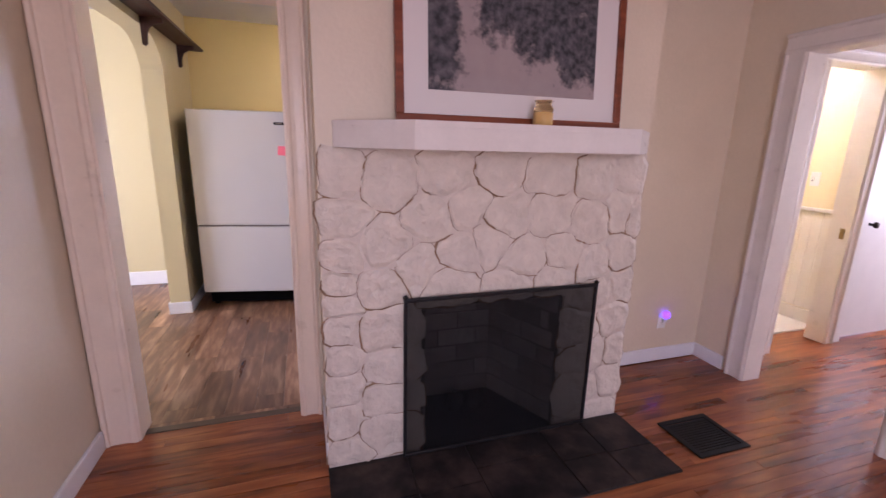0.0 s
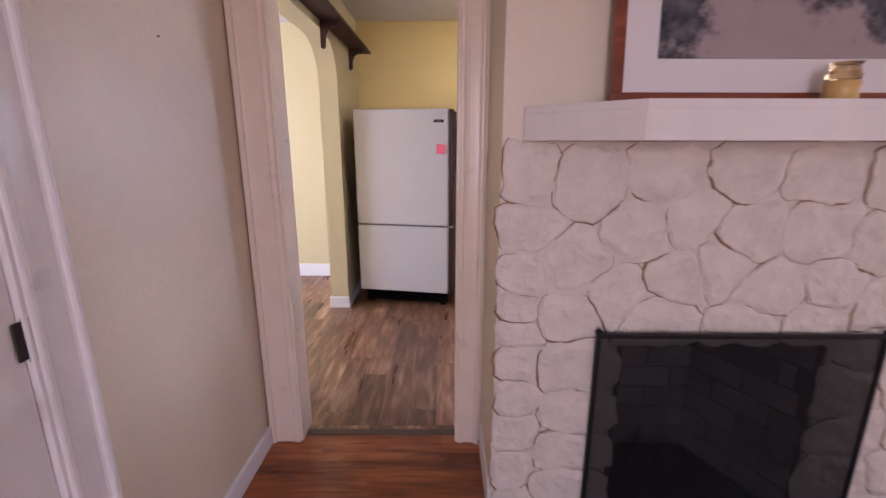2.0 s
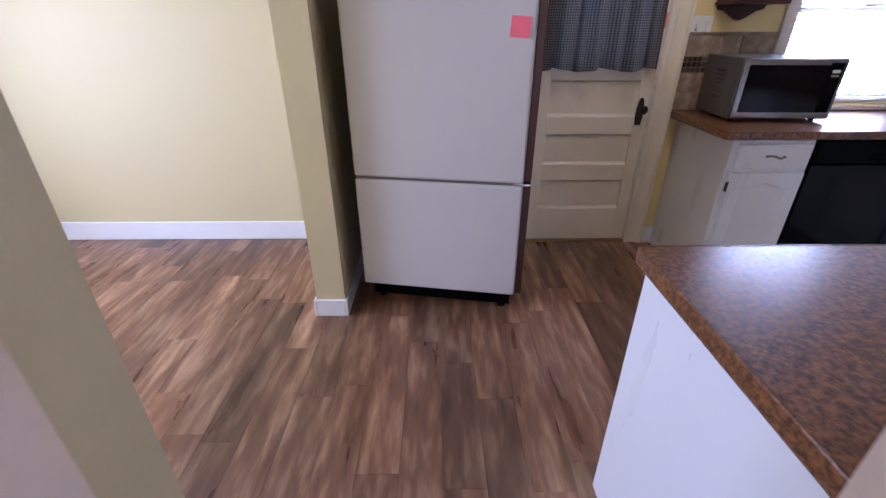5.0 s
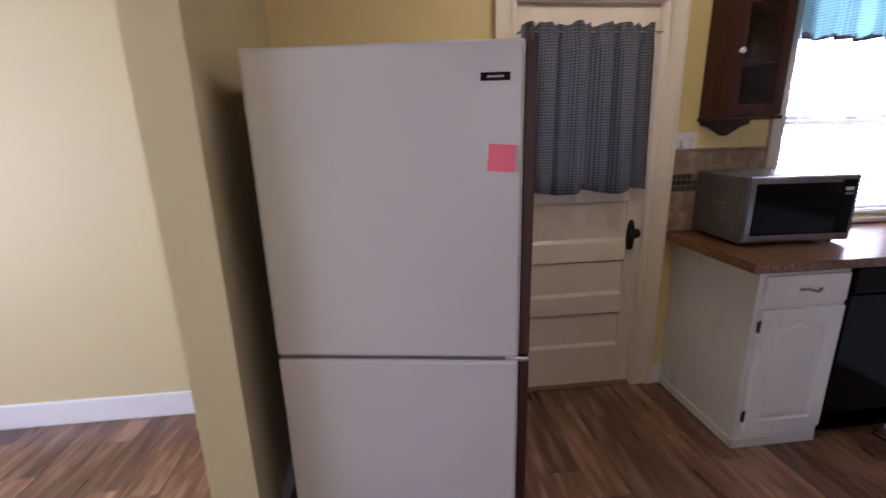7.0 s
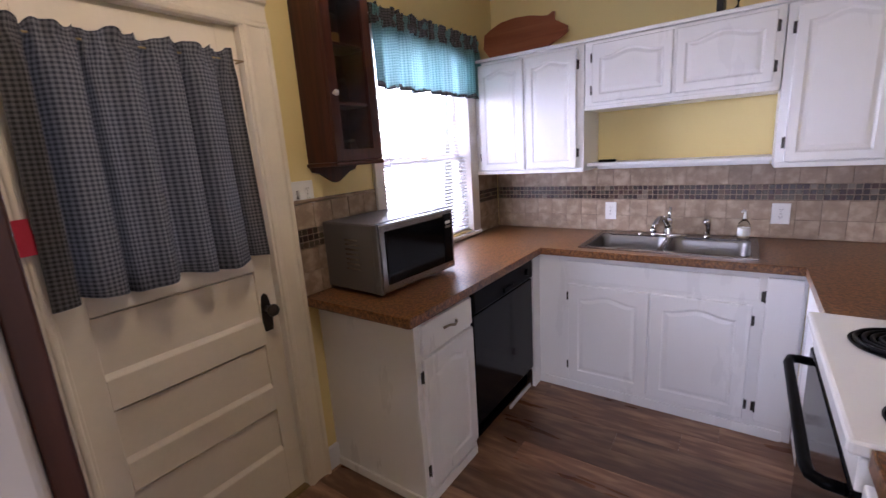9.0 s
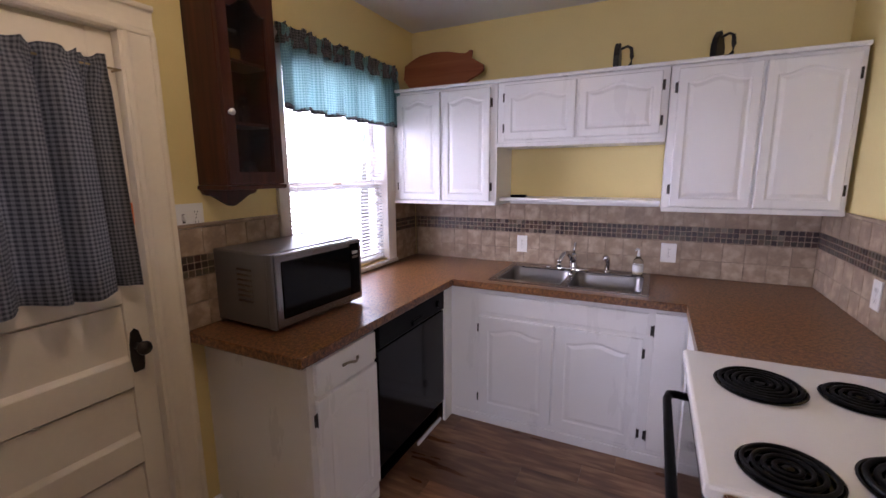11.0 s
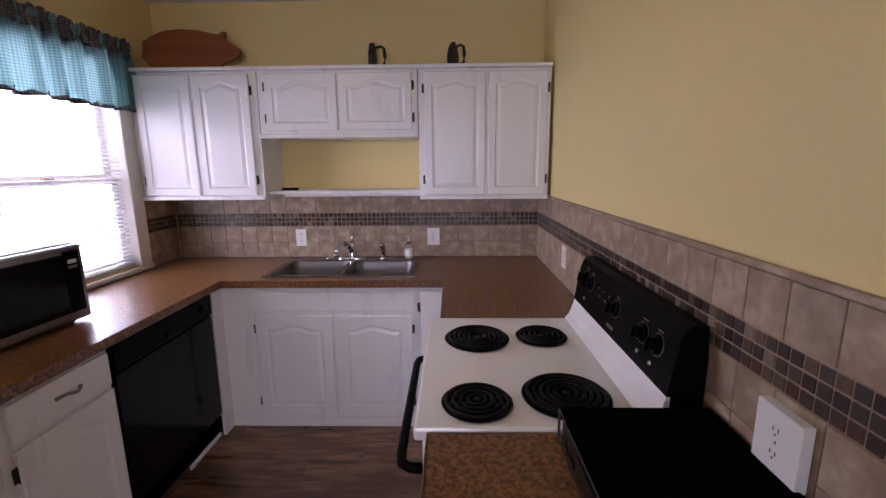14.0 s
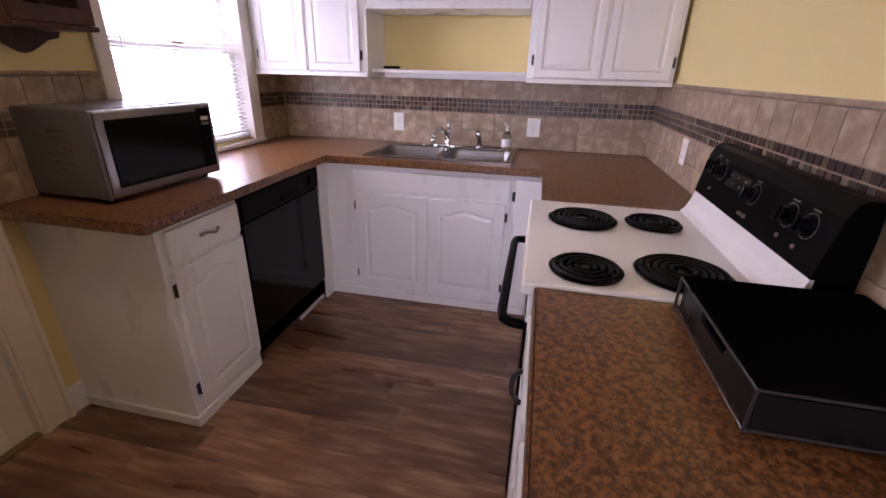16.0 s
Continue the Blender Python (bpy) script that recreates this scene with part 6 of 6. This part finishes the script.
def mesh_material():
    """Fine black wire cloth: mostly see-through."""
    m_ = bpy.data.materials.new("black_wire_cloth")
    m_.use_nodes = True
    n, l = m_.node_tree.nodes, m_.node_tree.links
    p = n["Principled BSDF"]
    p.inputs["Base Color"].default_value = (0.012, 0.012, 0.013, 1)
    p.inputs["Roughness"].default_value = 0.9
    p.inputs["Specular IOR Level"].default_value = 0.1
    p.inputs["Alpha"].default_value = 0.48
    return m_


part("wire_mesh", box(QX0 + 0.014, QX1 - 0.014, QY + 0.005, QY + 0.008, QZ0 + 0.014, QZ1 - 0.016), mesh_material(), screen, "fine black wire mesh")

# ---- living room details ----
vent = thing("floor_vent", pose(2.37, 1.545, 0), "dark brown metal floor register set in the boards", "vent")
vf = bmesh.new()
for b in ((2.205, 2.532, 1.405, 1.435), (2.205, 2.532, 1.66, 1.69), (2.205, 2.235, 1.435, 1.66), (2.502, 2.532, 1.435, 1.66)):
    box(*b, 0.001, 0.009, 0.0025, bm=vf)
part("frame", vf, VENT, vent)
part("backing", box(2.236, 2.501, 1.436, 1.659, 0.0008, 0.002), SOOT, vent)
for k in range(13):
    part("slat", box(2.236, 2.501, 1.440 + 0.0165 * k, 1.448 + 0.0165 * k, 0.002, 0.007), VENT, vent)
nlp = wall_plate("socket_plate", facing(2.772, LY - 0.001, 0.30, "-y"), 0.07, 0.112, ((0, 0.021), (0, -0.021)), "white socket plate on the cream wall")
nl = thing("night_light", pose(2.785, LY - 0.03, 0.34), "small plug-in night light glowing violet", "night light")
part("housing", box(2.762, 2.796, LY - 0.030, LY - 0.0085, 0.298, 0.326, 0.004), PLATE, nl)
part("lens", lathe([(0.012, 0), (0.022, 0.010), (0.024, 0.03), (0.018, 0.045), (0, 0.05)], pose(2.785, LY - 0.028, 0.3265), 16, False), PURPLE, nl, "violet glowing lens", True)

cdoor2 = thing("door_2", pose(LW - 0.03, 0.85, 0), "white painted closet door, shut", "door", kind="structure")
part("door_leaf", box(LW - 0.036, LW - 0.002, 0.443, 1.2485, 0.012, 2.046, 0.003), TRIM, cdoor2)
for hz in (0.28, 1.04, 1.80):
    part("hinge", hinge_bm(facing(LW - 0.001, 1.244, hz, "+x") @ Matrix.Scale(1.6, 4)), BRONZE, cdoor2, "dark worn hinge")
part("door_stop", lathe([(0.012, 0), (0.008, 0.012), (0.017, 0.03), (0.014, 0.045), (0, 0.048)], facing(LW - 0.002, 1.085, 0.905, "+x"), 16, False), STEEL, cdoor2, "small round metal knob", True)

# hall and bathroom
structure("trim", box(BX1 - 0.004, BX1 - 0.0005, HY + 0.02, HY + 0.05, 0.84, 0.92, 0.001), BRASS, "small brass strike plate on the bathroom jamb", "trim")
hd = thing("door_3", pose(4.84, HY, 0), "white painted hall door, shut, with a dark knob", "door", kind="structure")
part("door_leaf", box(4.463, 5.217, HY + 0.02, HY + 0.055, 0.012, BTOP - 0.004, 0.003), BASEWHITE, hd)
part("knob", lathe([(0.012, 0), (0.010, 0.03), (0.025, 0.045), (0.022, 0.06), (0, 0.065)], facing(4.53, HY + 0.019, 0.95, "-y"), 16, False), BRONZE, hd, "dark round knob", True)
part("casing", box(4.385, 4.4625, HY - 0.02, HY + 0.001, 0.0, BTOP, 0.004), BASEWHITE, hd)
part("casing", box(5.2175, 5.30, HY - 0.02, HY + 0.001, 0.0, BTOP, 0.004), BASEWHITE, hd)
part("casing", box(4.385, 5.30, HY - 0.02, HY + 0.001, BTOP, BTOP + 0.08, 0.004), BASEWHITE, hd)
wains = thing("wainscot", pose(BE, 3.2, 0), "white beadboard wainscot with a cap rail in the bathroom", "wainscot", kind="structure")
bead = finish(box(-0.012, 0.0, -0.038, 0.038, 0.13, 0.98, 0.003, seg=1), "bead_board")
bead.materials.append(WHITE_WALL)
for k in range(24):
    o = part("board", bead, None, wains)
    o.matrix_basis = pose(BE - 0.0005, LY + 0.04 + 0.0775 * k, 0)
part("cap_rail", box(BE - 0.03, BE - 0.0005, LY, 4.19, 0.985, 1.015, 0.004), WHITE_WALL, wains)
part("base_rail", box(BE - 0.02, BE - 0.0005, LY, 4.19, 0.006, 0.125, 0.004), WHITE_WALL, wains)
wall_plate("switch_plate", facing(BE - 0.001, 2.667, 1.256, "-x"), 0.075, 0.118, (), "white switch plate on the yellow bathroom wall", True)
blamp = thing("bathroom_ceiling_light", pose(4.0, 3.0, CEIL), "round frosted bathroom ceiling light, lit", "ceiling light")
part("bowl", lathe([(0.13, 0), (0.125, -0.03), (0.09, -0.065), (0, -0.08)], pose(4.0, 3.0, CEIL - 0.001), 24, False), glow("warm_lamp_glass", (1.0, 0.92, 0.80), 75.0), blamp, "", True)

# unseen lamp, added as warm fill for the back door and kitchen
klamp = thing("kitchen_ceiling_light", pose(0.95, 4.1, CEIL), "added unseen kitchen fill light, a round frosted bowl glowing warm", "ceiling light")
part("base", lathe([(0.15, 0), (0.15, -0.02), (0, -0.021)], pose(0.95, 4.1, CEIL - 0.001), 28, False), BASEWHITE, klamp)
part("bowl", lathe([(0.14, 0), (0.135, -0.03), (0.10, -0.07), (0, -0.09)], pose(0.95, 4.1, CEIL - 0.0225), 28, False), glow("warm_kitchen_lamp_glass", (1.0, 0.80, 0.52), 24.0), klamp, "", True)

# ---- backsplash tiles ----
LIGHTGROUT = material("light_mosaic_grout", (0.34, 0.255, 0.18), 0.85, var=0.1)


def backsplash(label, way, plane, u0, u1, flip=False, z_top=1.335):
    """Three rows of square tiles with a band of small mosaic between them."""
    lo, hi = sorted((plane, plane + (0.006 if way[0] == "+" else -0.006)))
    bm = box(u0, u1, lo, hi, CT + 0.001, z_top, 0) if way[1] == "y" else box(lo, hi, u0, u1, CT + 0.001, z_top, 0)
    root = tagged(part("backsplash", bm, GROUT), label, "backsplash", "", "structure")
    band = [1.133, 1.2225]
    face = plane + (0.006 if way[0] == "+" else -0.006)
    base = facing(0, 0, 0, way).to_3x3().to_4x4()

    def put(me, u, z):
        o = new(me.name, me)
        o.parent = root
        m_ = base.copy()
        m_.translation = (u, face, z) if way[1] == "y" else (face, u, z)
        o.matrix_basis = m_
    d0, d1 = sorted((face, face + (0.0025 if way[0] == "+" else -0.0025)))
    part("mosaic_grout", box(u0, u1, d0, d1, *band) if way[1] == "y" else box(d0, d1, u0, u1, *band), LIGHTGROUT, root)
    step = 0.1075
    sizes = {}

    def tile_mesh(nm, w, h, mat, d):
        key = (nm, round(w, 3), round(h, 3))
        if key not in sizes:
            g = 0.0021 if d > 0.0051 else 0.0012
            bm_ = box(-w / 2 + g, w / 2 - g, -h / 2 + g, h / 2 - g, -0.002, d, 0.0010, seg=1)
            me = finish(bm_, nm)
            me.materials.append(mat)
            sizes[key] = me
        return sizes[key]
    for z0, z1 in ((CT + 0.002, 1.023), (1.023, 1.132), (1.223, z_top)):
        u = u0
        while u < u1 - 0.012:
            w = min(step, u1 - u)
            put(tile_mesh("tile", w, z1 - z0, TILE, 0.005), u + w / 2, (z0 + z1) / 2)
            u += step
    ms = 0.0298
    for r in range(3):
        u = u0
        while u < u1 - 0.008:
            w = min(ms, u1 - u)
            put(tile_mesh("mosaic_tile", w, ms, MOSAIC, 0.0052), u + w / 2, 1.133 + ms * (r + 0.5))
            u += ms
    return root


backsplash("beige stone tile backsplash behind the sink with a dark mosaic band", "-x", SX, KY + 0.012, WY - 0.012)
backsplash("beige stone tile backsplash along the stove wall with a dark mosaic band", "+y", KY, 0.445, SX)
backsplash("beige stone tile backsplash between door and window", "-y", WY, 1.396, 1.917)
backsplash("beige stone tile backsplash in the corner by the window", "-y", WY, 2.985, SX - 0.012)
structure("trim", box(0.445, SX - 0.012, KY, KY + 0.017, 1.3355, 1.352, 0.005), TILE, "beige rounded stone cap on the tiles", "trim")
structure("trim", box(1.396, 1.917, WY - 0.017, WY, 1.3355, 1.352, 0.005), TILE, "beige rounded stone cap on the tiles", "trim")


for nm, m_ in (("nail", facing(LW, 1.835, 1.736, "+x")), ("nail", facing(2.259, KY, 2.249, "+y"))):
    t = thing(nm, m_, "small bare nail in the painted wall", "nail", local=True)
    part("shank", lathe([(0.0012, 0), (0.0012, 0.006)], pose(0, 0, 0), 6), BRONZE, t)
    part("head", lathe([(0.003, 0.006), (0.003, 0.0075), (0, 0.008)], pose(0, 0, 0), 8, False), BRONZE, t)


# ---- floor boards ----
def boards(root_name, nm, mat, x0, x1, y0, y1, along, width, lengths, seed, top=0.0, keep=lambda x, y: True):
    root = bpy.data.objects[root_name]
    rng_ = random.Random(seed)
    shapes = {}
    across0, across1, run0, run1 = (x0, x1, y0, y1) if along == "y" else (y0, y1, x0, x1)
    a = across0
    while a < across1 - 0.004:
        w = min(width, across1 - a)
        r = run0 - rng_.uniform(0, max(lengths))
        while r < run1:
            ln = rng_.choice(lengths)
            r0, r1 = max(r, run0), min(r + ln, run1)
            r += ln
            if r1 - r0 < 0.02:
                continue
            c = ((a + w / 2), (r0 + r1) / 2) if along == "y" else ((r0 + r1) / 2, a + w / 2)
            if not keep(*c):
                continue
            key = (round(w, 3), round(r1 - r0, 3))
            if key not in shapes:
                hw, hl = w / 2 - 0.0004, (r1 - r0) / 2 - 0.0004
                bm_ = box(-hw, hw, -hl, hl, -0.008, top, 0.0005, seg=1) if along == "y" else box(-hl, hl, -hw, hw, -0.008, top, 0.0005, seg=1)
                me = finish(bm_, nm)
                me.materials.append(mat)
                shapes[key] = me
            o = new(nm, shapes[key])
            o.parent = root
            o.matrix_basis = pose(c[0], c[1], 0)
        a += width


boards("floor_kitchen", "plank", VINYL, -3.24, 3.2, KY - 0.02, 5.02, "y", 0.152, (0.61, 0.92, 0.92, 1.22), 8,
       keep=lambda x, y: x < 2.85)
boards("floor_kitchen", "plank", VINYL, DX0, DX1, LY + 0.05, KY - 0.02, "y", 0.152, (0.9,), 9)
boards("floor_living", "board", OAK, LW, 5.0, 0.10, LY + 0.05, "x", 0.0585, (0.8, 1.2, 1.7, 2.1), 12,
       keep=lambda x, y: x < RW or y < HY)
